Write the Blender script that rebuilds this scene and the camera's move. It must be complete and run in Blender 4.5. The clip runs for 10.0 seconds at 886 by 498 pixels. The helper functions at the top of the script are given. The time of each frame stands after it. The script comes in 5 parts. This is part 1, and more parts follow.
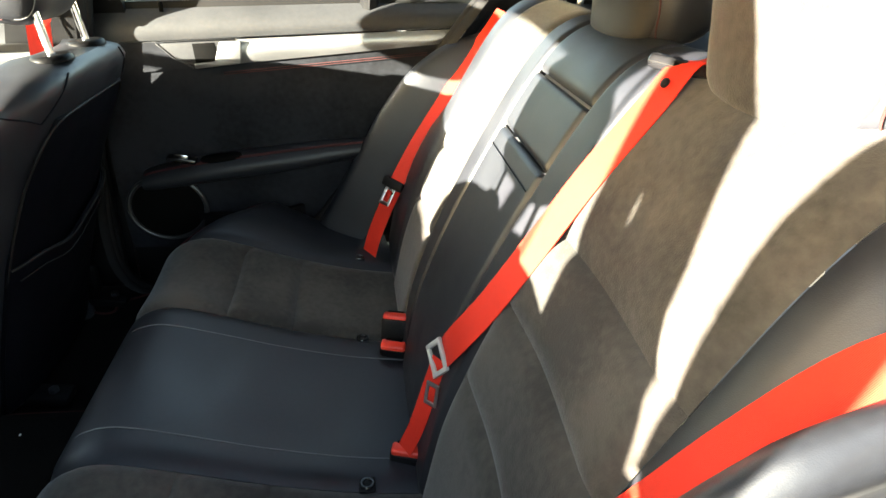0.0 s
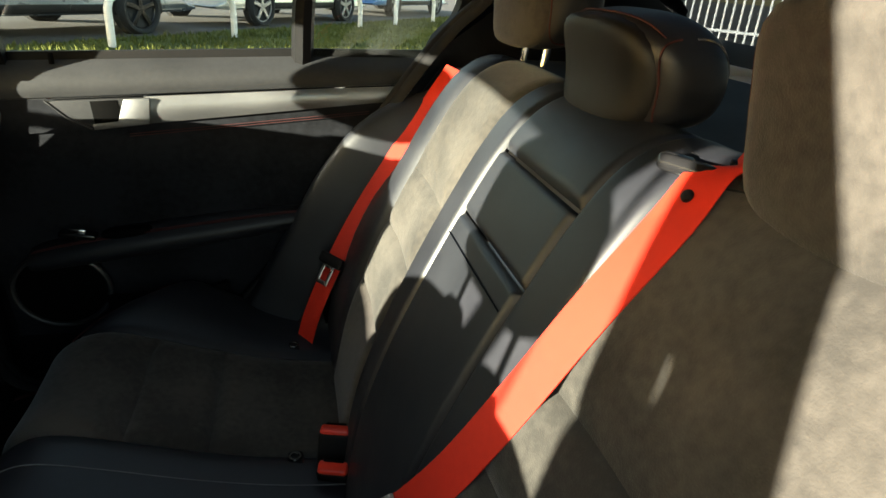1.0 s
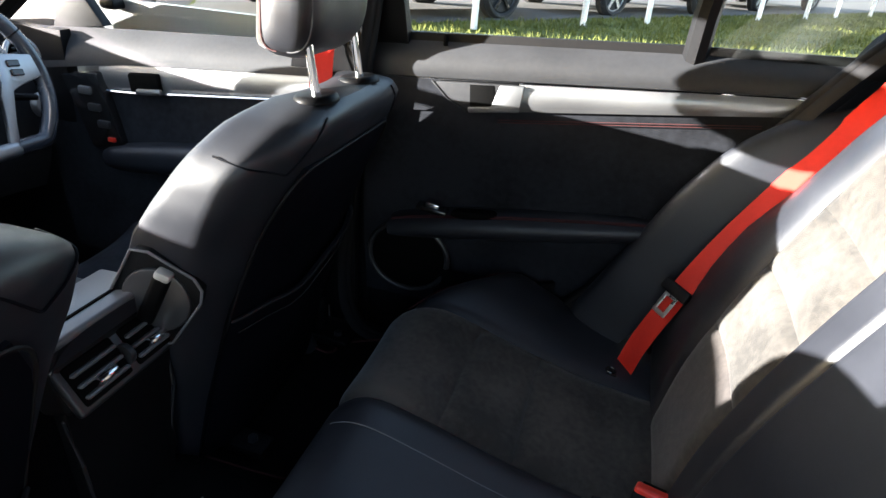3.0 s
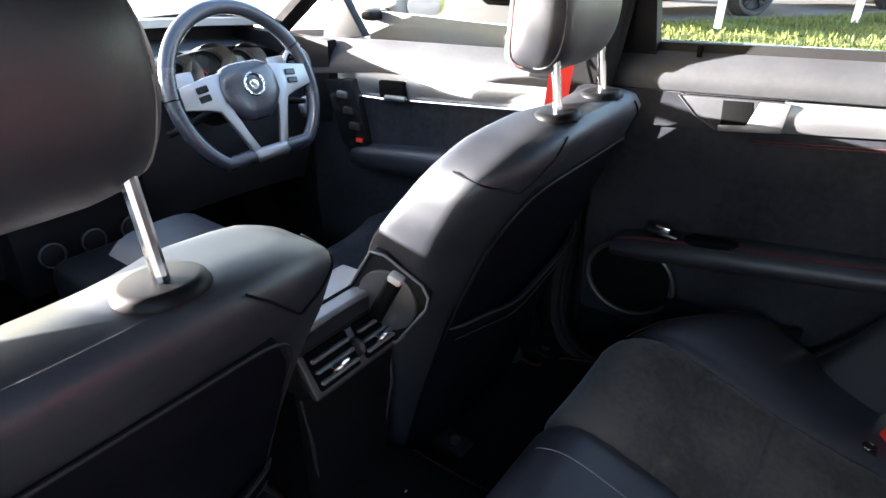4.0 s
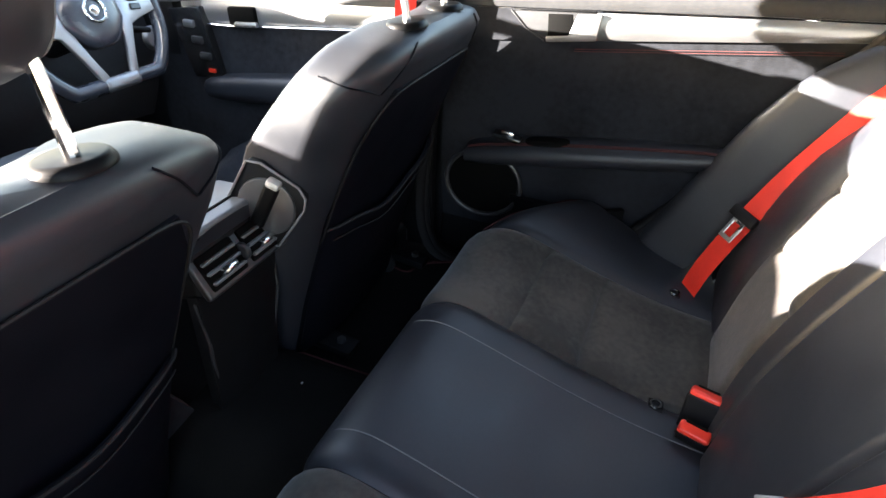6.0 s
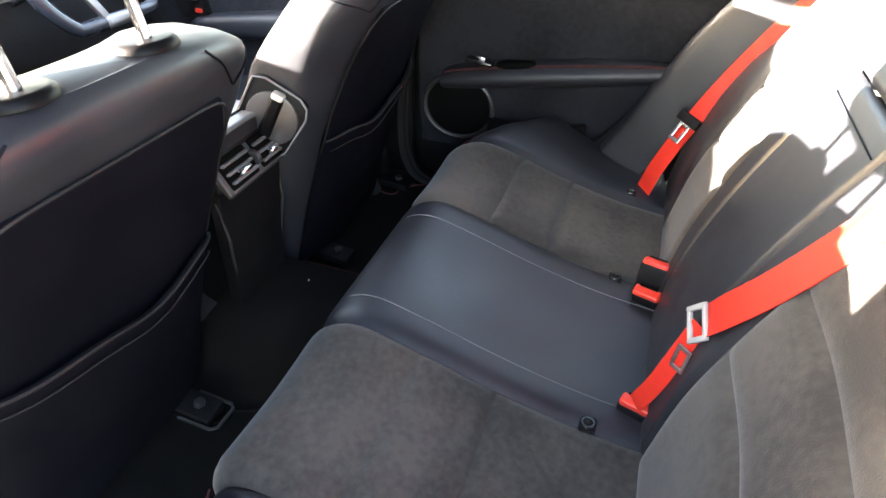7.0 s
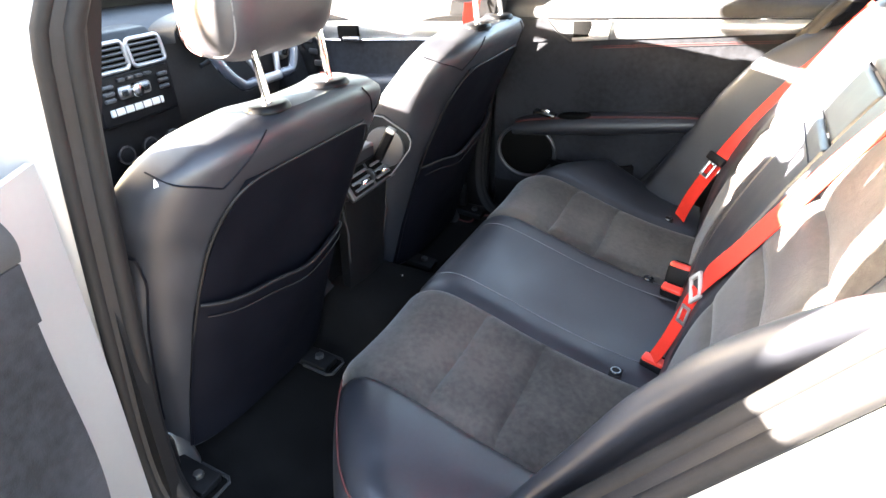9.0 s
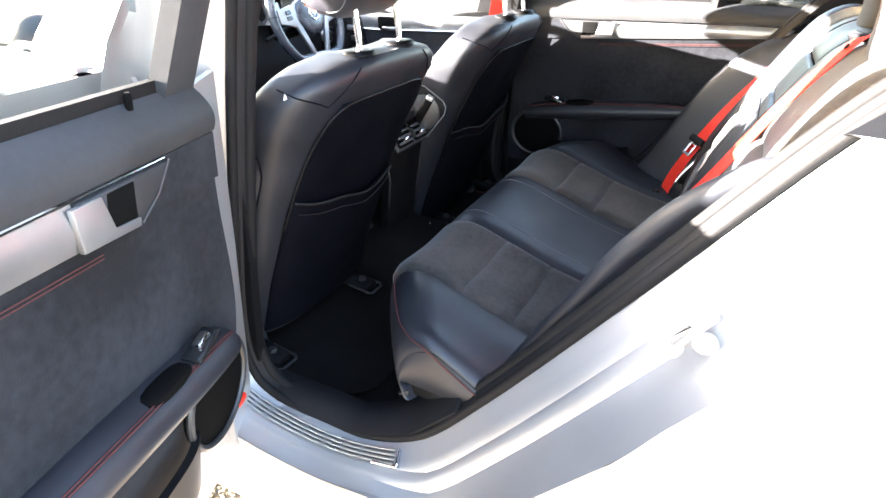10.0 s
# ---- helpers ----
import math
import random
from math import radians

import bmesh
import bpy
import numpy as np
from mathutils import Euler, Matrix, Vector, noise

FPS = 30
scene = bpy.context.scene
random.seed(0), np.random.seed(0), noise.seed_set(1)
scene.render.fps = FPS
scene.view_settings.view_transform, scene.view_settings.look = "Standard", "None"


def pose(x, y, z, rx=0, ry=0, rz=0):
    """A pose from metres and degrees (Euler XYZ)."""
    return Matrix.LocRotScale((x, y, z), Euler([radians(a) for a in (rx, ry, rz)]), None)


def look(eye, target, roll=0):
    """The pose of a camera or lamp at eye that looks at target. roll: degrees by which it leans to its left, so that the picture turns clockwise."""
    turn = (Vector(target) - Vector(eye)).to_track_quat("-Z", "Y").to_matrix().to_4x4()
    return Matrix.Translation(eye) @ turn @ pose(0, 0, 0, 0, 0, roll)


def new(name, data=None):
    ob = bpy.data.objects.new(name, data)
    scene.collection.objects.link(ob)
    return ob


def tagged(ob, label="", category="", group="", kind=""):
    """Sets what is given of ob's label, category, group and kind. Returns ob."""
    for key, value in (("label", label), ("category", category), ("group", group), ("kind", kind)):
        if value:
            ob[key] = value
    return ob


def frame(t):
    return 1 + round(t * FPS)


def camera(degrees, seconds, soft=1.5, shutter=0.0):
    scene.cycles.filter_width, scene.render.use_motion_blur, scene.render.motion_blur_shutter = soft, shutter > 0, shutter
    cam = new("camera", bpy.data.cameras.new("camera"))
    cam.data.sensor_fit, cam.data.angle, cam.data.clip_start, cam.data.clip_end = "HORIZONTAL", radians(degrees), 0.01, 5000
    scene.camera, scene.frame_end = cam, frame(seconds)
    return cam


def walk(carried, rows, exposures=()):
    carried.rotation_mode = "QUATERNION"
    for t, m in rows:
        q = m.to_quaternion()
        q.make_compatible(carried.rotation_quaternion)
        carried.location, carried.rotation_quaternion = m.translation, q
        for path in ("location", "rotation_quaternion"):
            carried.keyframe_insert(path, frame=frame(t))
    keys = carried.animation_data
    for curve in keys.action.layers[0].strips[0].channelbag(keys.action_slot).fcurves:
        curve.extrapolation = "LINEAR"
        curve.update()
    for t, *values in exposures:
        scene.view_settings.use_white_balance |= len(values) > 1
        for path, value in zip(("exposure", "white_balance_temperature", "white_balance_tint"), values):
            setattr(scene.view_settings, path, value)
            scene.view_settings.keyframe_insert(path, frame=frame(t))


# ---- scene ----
cam = camera(71.7, 10.0)
from mathutils.geometry import delaunay_2d_cdt

EXPOSURE = [(0.0, 5.15, 7400, 8), (0.5, 4.25, 7500, 5), (1.0, 3.40, 7500, 3), (1.5, 2.65, 7400, -2), (2.2, 3.15, 6800, 2), (3.3, 4.65, 6300, 19), (4.5, 5.25, 6400, 20), (5.5, 5.28, 6600, 18), (7.0, 6.60, 7400, 20), (8.0, 6.78, 7500, 21), (9.0, 6.85, 7100, 20), (9.5, 6.45, 6900, 20), (10.0, 6.05, 6700, 20)]
PATH = [
    (0, (-0.865, 0.025, 1.137), (0.89, -0.263, 0.222), 3.4),
    (0.5, (-0.743, -0.001, 1.141), (0.998, -0.422, 0.252), 3.4),
    (1, (-0.653, 0.003, 1.153), (1.116, -0.467, 0.347), 4.8),
    (1.5, (-0.579, 0.019, 1.157), (1.227, -0.287, 0.356), 4.2),
    (2, (-0.546, 0.04, 1.146), (1.255, 0.046, 0.276), 3.7),
    (3.3, (-0.511, 0.116, 1.138), (1.168, 0.721, 0.236), 3.7),
    (3.5, (-0.5, 0.119, 1.146), (1.127, 0.852, 0.244), 2.4),
    (4, (-0.506, 0.153, 1.153), (0.929, 1.184, 0.217), 1.0),
    (4.5, (-0.527, 0.171, 1.161), (0.693, 1.447, 0.22), -1.0),
    (5, (-0.529, 0.159, 1.146), (0.783, 1.29, 0.147), 1.0),
    (5.5, (-0.555, 0.109, 1.141), (0.981, 0.877, 0.114), 2.8),
    (5.7, (-0.578, 0.102, 1.14), (0.995, 0.779, 0.108), 3.5),
    (6.8, (-0.805, 0.055, 1.128), (0.759, 0.542, -0.02), 2.6),
    (7, (-0.83, 0.046, 1.125), (0.715, 0.538, -0.045), 2.4),
    (7.5, (-0.863, 0.029, 1.126), (0.666, 0.448, -0.095), 3.8),
    (8, (-0.925, -0.01, 1.136), (0.606, 0.401, -0.083), 6.3),
    (8.5, (-1.028, -0.07, 1.156), (0.481, 0.529, -0.011), 5.0),
    (9, (-1.179, -0.08, 1.185), (0.39, 0.664, 0.193), 0.6),
    (9.5, (-1.4, -0.112, 1.19), (0.238, 0.572, 0.269), 2.6),
    (10, (-1.555, -0.16, 1.16), (0.048, 0.572, 0.213), 4.0),
]
walk(cam, [(t, look(eye, target, roll)) for t, eye, target, roll in PATH], EXPOSURE)

# ---- light ----
SUN_AZ, SUN_EL = 112.0, 9.4     # where the sun stands: degrees from +x towards +y, and up
world = bpy.data.worlds.new("world")
scene.world = world
world.use_nodes = True
wn = world.node_tree.nodes
sky = wn.new("ShaderNodeTexSky")
sky.sky_type = "NISHITA"
sky.sun_disc = False
sky.sun_elevation = radians(SUN_EL)
sky.sun_rotation = radians(90 - SUN_AZ)
sky.air_density, sky.dust_density = 1.0, 1.5
wn["Background"].inputs["Strength"].default_value = 0.064
world.node_tree.links.new(sky.outputs[0], wn["Background"].inputs[0])
sun = new("sun", bpy.data.lights.new("sun", "SUN"))
sun.data.energy, sun.data.angle, sun.data.color = 4.0, radians(0.6), (1.0, 0.95, 0.87)
sd = Vector((math.cos(radians(SUN_EL)) * math.cos(radians(SUN_AZ)), math.cos(radians(SUN_EL)) * math.sin(radians(SUN_AZ)), math.sin(radians(SUN_EL))))
sun.matrix_world = look(sd * 20, (0, 0, 0))

# ---- materials ----


def material(name, color, rough=0.5, metal=0.0, grain=0.0, scale=200.0, vary=0.0, vscale=8.0, sheen=0.0, kind="noise", coat=0.0, spec=0.5, second=None, spread=0.3):
    """A surface with a colour that varies at a large and a small scale, and a fine relief."""
    m = bpy.data.materials.new(name)
    m.use_nodes = True
    nt = m.node_tree
    b = nt.nodes["Principled BSDF"]
    b.inputs["Base Color"].default_value = (*color, 1)
    b.inputs["Roughness"].default_value = rough
    b.inputs["Metallic"].default_value = metal
    b.inputs["Sheen Weight"].default_value = sheen
    b.inputs["Sheen Roughness"].default_value = 0.4
    b.inputs["Coat Weight"].default_value = coat
    b.inputs["Specular IOR Level"].default_value = spec
    tc = nt.nodes.new("ShaderNodeTexCoord")
    if vary:
        n1 = nt.nodes.new("ShaderNodeTexNoise")
        n1.inputs["Scale"].default_value, n1.inputs["Detail"].default_value = vscale, 6.0
        n2 = nt.nodes.new("ShaderNodeTexNoise")
        n2.inputs["Scale"].default_value, n2.inputs["Detail"].default_value = vscale * 14, 3.0
        add = nt.nodes.new("ShaderNodeMath")
        add.operation = "ADD"
        nt.links.new(tc.outputs["Object"], n1.inputs["Vector"])
        nt.links.new(tc.outputs["Object"], n2.inputs["Vector"])
        nt.links.new(n1.outputs[0], add.inputs[0])
        fine = nt.nodes.new("ShaderNodeMath")
        fine.operation = "MULTIPLY_ADD"
        fine.inputs[1].default_value, fine.inputs[2].default_value = 0.4, 0.3
        nt.links.new(n2.outputs[0], fine.inputs[0])
        nt.links.new(fine.outputs[0], add.inputs[1])
        ramp = nt.nodes.new("ShaderNodeMapRange")
        ramp.inputs["From Min"].default_value, ramp.inputs["From Max"].default_value = 1 - spread, 1 + spread
        mix = nt.nodes.new("ShaderNodeMix")
        mix.data_type = "RGBA"
        lo = [c * (1 - vary) for c in color]
        hi = second or [min(1, c * (1 + vary)) for c in color]
        mix.inputs[6].default_value, mix.inputs[7].default_value = (*lo, 1), (*hi, 1)
        nt.links.new(add.outputs[0], ramp.inputs[0])
        nt.links.new(ramp.outputs[0], mix.inputs[0])
        nt.links.new(mix.outputs[2], b.inputs["Base Color"])
        rr = nt.nodes.new("ShaderNodeMapRange")
        rr.inputs["From Min"].default_value, rr.inputs["From Max"].default_value = 0.3, 0.7
        rr.inputs["To Min"].default_value, rr.inputs["To Max"].default_value = max(0.02, rough - 0.07), min(1, rough + 0.07)
        nt.links.new(n1.outputs[0], rr.inputs[0])
        nt.links.new(rr.outputs[0], b.inputs["Roughness"])
    if grain:
        if kind == "cell":
            g = nt.nodes.new("ShaderNodeTexVoronoi")
            g.inputs["Scale"].default_value = scale
        elif kind == "weave":
            g = nt.nodes.new("ShaderNodeTexWave")
            g.inputs["Scale"].default_value, g.inputs["Distortion"].default_value = scale, 1.0
        else:
            g = nt.nodes.new("ShaderNodeTexNoise")
            g.inputs["Scale"].default_value, g.inputs["Detail"].default_value = scale, 4.0
        nt.links.new(tc.outputs["Object"], g.inputs["Vector"])
        bump = nt.nodes.new("ShaderNodeBump")
        bump.inputs["Strength"].default_value, bump.inputs["Distance"].default_value = grain, 0.002
        nt.links.new(g.outputs[0], bump.inputs["Height"])
        nt.links.new(bump.outputs[0], b.inputs["Normal"])
    return m


LEATHER = material("black_leather", (0.0148, 0.0160, 0.0208), 0.46, spec=0.48, grain=0.06, scale=900, vary=0.25, vscale=10, kind="cell")
SUEDE = material("grey_suede", (0.0385, 0.0338, 0.0292), 0.95, grain=0.3, scale=500, vary=0.52, vscale=6, sheen=0.18, spread=0.15)
SUEDE_DARK = material("dark_suede", (0.0125, 0.0134, 0.0165), 0.95, grain=0.3, scale=500, vary=0.5, vscale=5, sheen=0.08, spec=0.12, spread=0.16)
PLASTIC = material("black_plastic", (0.0055, 0.0055, 0.0063), 0.5, grain=0.3, scale=600, vary=0.2, spec=0.15)
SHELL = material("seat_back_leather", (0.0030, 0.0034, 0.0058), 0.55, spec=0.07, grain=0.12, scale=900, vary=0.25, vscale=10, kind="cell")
PLASTIC_SOFT = material("dark_grey_soft_trim", (0.0265, 0.0272, 0.0300), 0.7, spec=0.25, grain=0.14, scale=800, vary=0.3, vscale=7, kind="cell")
TRIM_GREY = material("satin_grey_plastic", (0.060, 0.060, 0.063), 0.35, metal=0.3, vary=0.1)
TRIM_DARK = material("dark_satin_plastic", (0.026, 0.026, 0.028), 0.4, vary=0.1)
# near-black: painted shade of slots, vents and recesses, plus grille and lock pin
CAVITY = material("cavity_black", (0.003, 0.003, 0.003), 0.9, vary=0.1, spec=0.05)
COLLAR = material("collar_black_plastic", (0.004, 0.004, 0.0045), 0.42, vary=0.15, spec=0.08)
HEEL = material("dark_grey_carpet", (0.018, 0.017, 0.017), 1.0, grain=0.8, scale=700, vary=0.3, vscale=14, spec=0.1)
SEALTRIM = material("dark_grey_edge_trim", (0.0095, 0.0090, 0.0098), 0.6, grain=0.15, scale=500, vary=0.3, spec=0.18)
REST_FRONT = material("black_headrest_leather", (0.0120, 0.0105, 0.0100), 0.5, spec=0.35, grain=0.08, scale=800, vary=0.3, vscale=9, kind="cell")
MATEDGE = material("dark_red_binding", (0.045, 0.007, 0.007), 0.9, vary=0.2, vscale=40)
TRIM_PALE = material("pale_grey_metal", (0.52, 0.51, 0.48), 0.4, metal=0.3, vary=0.1)
# wheel leather; the lighter bluish base carries part of the sky's reflection
RIM = material("smooth_rim_leather", (0.030, 0.034, 0.045), 0.24, grain=0.05, scale=900, vary=0.2, spec=0.7, kind="cell")
TRIM_MID = material("mid_grey_plastic", (0.13, 0.13, 0.135), 0.36, vary=0.1)
GLOSS = material("gloss_black_plastic", (0.012, 0.012, 0.013), 0.18)
RUBBER = material("black_rubber_seal", (0.0062, 0.0058, 0.0062), 0.7, grain=0.2, scale=200, vary=0.35, spec=0.2)
CARPET = material("black_carpet", (0.0058, 0.0054, 0.0054), 1.0, grain=0.9, scale=900, vary=0.4, vscale=12, spec=0.1)
ALU = material("brushed_aluminium", (0.31, 0.31, 0.318), 0.42, metal=0.85, grain=0.05, scale=300, vary=0.05)
CHROME = material("chrome", (0.75, 0.75, 0.76), 0.12, metal=1.0, vary=0.05)
PAINT = material("silver_paint", (0.40, 0.402, 0.408), 0.42, metal=0.65, grain=0.03, scale=900, vary=0.04, coat=0.6)
BELT = material("red_webbing", (0.64, 0.026, 0.013), 0.6, grain=0.15, scale=260, vary=0.12, kind="weave", spec=0.3)
REDPLASTIC = material("red_buckle_plastic", (0.75, 0.04, 0.02), 0.35, vary=0.08)
STITCH = material("red_thread", (0.055, 0.007, 0.0065), 0.8, vary=0.2, vscale=60)
DARKSTITCH = material("dark_thread", (0.11, 0.11, 0.115), 0.8, vary=0.2, vscale=60)
BELTGLOW = material("steel", (0.55, 0.55, 0.55), 0.3, metal=1.0, vary=0.1)
HEADLINE = material("black_headliner", (0.02, 0.02, 0.02), 0.95, grain=0.3, scale=500, vary=0.08)
PRINT = material("white_print", (0.6, 0.6, 0.58), 0.6)
ASPHALT = material("asphalt", (0.055, 0.054, 0.052), 0.9, grain=0.9, scale=120, vary=0.3, vscale=1.5)
GRASS = material("grass", (0.075, 0.105, 0.022), 0.95, grain=0.9, scale=60, vary=0.55, vscale=2.2, second=(0.14, 0.15, 0.04), spec=0.15)
GRAVEL = material("gravel_stone", (0.21, 0.17, 0.115), 0.9, grain=0.9, scale=140, vary=0.6, vscale=30, spec=0.2)
WHITEPAINT = material("white_paint", (0.8, 0.8, 0.79), 0.45, vary=0.04)
TYRE = material("tyre_rubber", (0.02, 0.02, 0.02), 0.8, grain=0.3, scale=150, vary=0.2)


def glass_material(name, tint, rough=0.0):
    m = bpy.data.materials.new(name)
    m.use_nodes = True
    nt = m.node_tree
    nt.nodes.remove(nt.nodes["Principled BSDF"])
    out = nt.nodes["Material Output"]
    tr = nt.nodes.new("ShaderNodeBsdfTransparent")
    tr.inputs[0].default_value = (*tint, 1)
    gl = nt.nodes.new("ShaderNodeBsdfGlossy")
    gl.inputs["Roughness"].default_value = 0.02
    mx = nt.nodes.new("ShaderNodeMixShader")
    mx.inputs[0].default_value = 0.045
    nt.links.new(tr.outputs[0], mx.inputs[1])
    nt.links.new(gl.outputs[0], mx.inputs[2])
    nt.links.new(mx.outputs[0], out.inputs[0])
    return m


GLASS = glass_material("clear_glass", (0.93, 0.955, 0.945))
GLASS_TINT = glass_material("tinted_glass", (0.28, 0.30, 0.32))
GLASS_DARK = glass_material("dark_glass", (0.10, 0.11, 0.12))

# ---- mesh helpers ----


def part(name, bm, mat, parent=None, label="", smooth=True, angle=35):
    """Links a bmesh as one mesh object, under a thing or a part."""
    bmesh.ops.remove_doubles(bm, verts=bm.verts, dist=1e-5)
    bmesh.ops.recalc_face_normals(bm, faces=bm.faces)
    me = bpy.data.meshes.new(name)
    bm.to_mesh(me)
    bm.free()
    me.materials.append(mat)
    ob = new(name, me)
    if smooth:
        me.shade_smooth()
        me.set_sharp_from_angle(angle=radians(angle))
    if parent:
        ob.parent = parent
    if label:
        ob["label"] = label
    return ob


def thing(name, label, category, group="", kind="", at=None):
    ob = new(name)
    ob.empty_display_size = 0.05
    if at is not None:
        ob.matrix_world = at
    return tagged(ob, label, category, group, kind)


def curve_at(pts, t):
    """A smooth run through pts (Catmull-Rom); t from 0 to 1."""
    n = len(pts) - 1
    f = min(max(t, 0.0), 1.0) * n
    i = min(int(f), n - 1)
    f -= i
    p = [Vector(pts[min(max(k, 0), n)]) for k in (i - 1, i, i + 1, i + 2)]
    return 0.5 * (2 * p[1] + (p[2] - p[0]) * f + (2 * p[0] - 5 * p[1] + 4 * p[2] - p[3]) * f * f + (3 * p[1] - p[0] - 3 * p[2] + p[3]) * f**3)


def lerp_table(table, t):
    """Linear in a table of (t, value)."""
    return float(np.interp(t, [a for a, _ in table], [b for _, b in table]))


def grid(func, nu, nv, bm=None, wrap=False):
    bm = bm or bmesh.new()
    rows = [[bm.verts.new(func(i / nu, j / nv)) for j in range(nv + (0 if wrap else 1))] for i in range(nu + 1)]
    m = len(rows[0])
    for i in range(nu):
        for j in range(nv):
            bm.faces.new((rows[i][j], rows[i + 1][j], rows[i + 1][(j + 1) % m], rows[i][(j + 1) % m]))
    return bm


def shell(func, nu, nv, thick, bm=None):
    """A surface with a back at the distance thick below it, closed round the edges."""
    bm = bm or bmesh.new()
    e = 1e-3

    def normal(u, v):
        a = Vector(func(min(u + e, 1), v)) - Vector(func(max(u - e, 0), v))
        b = Vector(func(u, min(v + e, 1))) - Vector(func(u, max(v - e, 0)))
        return a.cross(b).normalized()

    top = [[bm.verts.new(func(i / nu, j / nv)) for j in range(nv + 1)] for i in range(nu + 1)]
    low = [[bm.verts.new(Vector(func(i / nu, j / nv)) - thick * normal(i / nu, j / nv)) for j in range(nv + 1)] for i in range(nu + 1)]
    for i in range(nu):
        for j in range(nv):
            bm.faces.new((top[i][j], top[i + 1][j], top[i + 1][j + 1], top[i][j + 1]))
            bm.faces.new((low[i][j], low[i][j + 1], low[i + 1][j + 1], low[i + 1][j]))
    for i in range(nu):
        bm.faces.new((top[i][0], low[i][0], low[i + 1][0], top[i + 1][0]))
        bm.faces.new((top[i][nv], top[i + 1][nv], low[i + 1][nv], low[i][nv]))
    for j in range(nv):
        bm.faces.new((top[0][j], top[0][j + 1], low[0][j + 1], low[0][j]))
        bm.faces.new((top[nu][j], low[nu][j], low[nu][j + 1], top[nu][j + 1]))
    return bm


def pad(surface, u0, u1, v0, v1, nu, nv, puff=0.012, edge=0.035, thick=0.02, sign=1):
    """An upholstered panel of surface(u, v), domed, with its edges drawn in."""
    e = 2e-3

    def normal(u, v):
        a = Vector(surface(u + e, v)) - Vector(surface(u - e, v))
        b = Vector(surface(u, v + e)) - Vector(surface(u, v - e))
        return a.cross(b).normalized() * sign

    mid_u, mid_v = (u0 + u1) / 2, (v0 + v1) / 2
    lu = (Vector(surface(u1, mid_v)) - Vector(surface(u0, mid_v))).length
    lv = sum((Vector(surface(mid_u, v0 + (v1 - v0) * (k + 1) / 8)) - Vector(surface(mid_u, v0 + (v1 - v0) * k / 8))).length for k in range(8))

    def rise(s, length):
        d = min(s, 1 - s) * length / edge
        return 1 - (1 - min(d, 1)) ** 2.2

    def ease(s):
        return s + 0.10 * math.sin(2 * math.pi * s) * -1 * 0.8

    def point(s, t):
        s, t = ease(s), ease(t)
        u, v = u0 + (u1 - u0) * s, v0 + (v1 - v0) * t
        return Vector(surface(u, v)) + normal(u, v) * (puff * (rise(s, lu) * rise(t, lv)) - 0.004)

    return shell(point, nu, nv, thick * sign)


def tube(points, r, n=8, closed=False, bm=None, caps=True, flat=1.0, up=(0, 0, 1)):
    """A round (or flattened) bar along points."""
    bm = bm or bmesh.new()
    pts = [Vector(p) for p in points]
    m = len(pts)
    rings = []
    for i, p in enumerate(pts):
        a = pts[(i + 1) % m] if closed or i < m - 1 else p
        b = pts[i - 1] if closed or i > 0 else p
        d = (a - b).normalized()
        side = d.cross(Vector(up))
        side = side.normalized() if side.length > 1e-4 else d.orthogonal().normalized()
        other = side.cross(d).normalized()
        rr = r[i] if isinstance(r, (list, tuple)) else r
        rings.append([bm.verts.new(p + side * rr * math.cos(2 * math.pi * k / n) + other * rr * flat * math.sin(2 * math.pi * k / n)) for k in range(n)])
    for i in range(m if closed else m - 1):
        a, b = rings[i], rings[(i + 1) % m]
        for k in range(n):
            bm.faces.new((a[k], a[(k + 1) % n], b[(k + 1) % n], b[k]))
    if caps and not closed:
        bm.faces.new(rings[0][::-1])
        bm.faces.new(rings[-1])
    return bm


def ribbon(points, sides, width, thick=0.0014, n=1):
    """A strap along points; sides: its width's direction at each point."""
    pts, sides = [Vector(p) for p in points], [Vector(s).normalized() for s in sides]
    m = len(pts) - 1

    def at(u, v):
        f = u * m
        i = min(int(f), m - 1)
        f -= i
        return pts[i].lerp(pts[i + 1], f) + sides[i].lerp(sides[i + 1], f).normalized() * (v - 0.5) * width

    return shell(at, m * n, 6, thick)


def rbox(sx, sy, sz, r=0.004, seg=2, m=None, bm=None):
    """A box with rounded edges round its centre."""
    b2 = bmesh.new()
    bmesh.ops.create_cube(b2, size=1.0, matrix=Matrix.Diagonal((sx, sy, sz, 1)))
    if r:
        bmesh.ops.bevel(b2, geom=b2.edges[:], offset=r, segments=seg, affect="EDGES", profile=0.5)
    return join(bm, b2, m)


def join(bm, other, m=None):
    """Adds other to bm, moved by m."""
    if m is not None:
        bmesh.ops.transform(other, matrix=m, verts=other.verts)
    if bm is None:
        return other
    me = bpy.data.meshes.new("tmp")
    other.to_mesh(me)
    other.free()
    bm.from_mesh(me)
    bpy.data.meshes.remove(me)
    return bm


def cyl(r1, r2, h, n=24, bev=0.0, m=None, bm=None):
    b2 = bmesh.new()
    bmesh.ops.create_cone(b2, cap_ends=True, segments=n, radius1=r1, radius2=r2, depth=h)
    if bev:
        es = [e for e in b2.edges if abs(e.verts[0].co.z - e.verts[1].co.z) < 1e-6]
        bmesh.ops.bevel(b2, geom=es, offset=bev, segments=2, affect="EDGES", profile=0.5)
    return join(bm, b2, m)


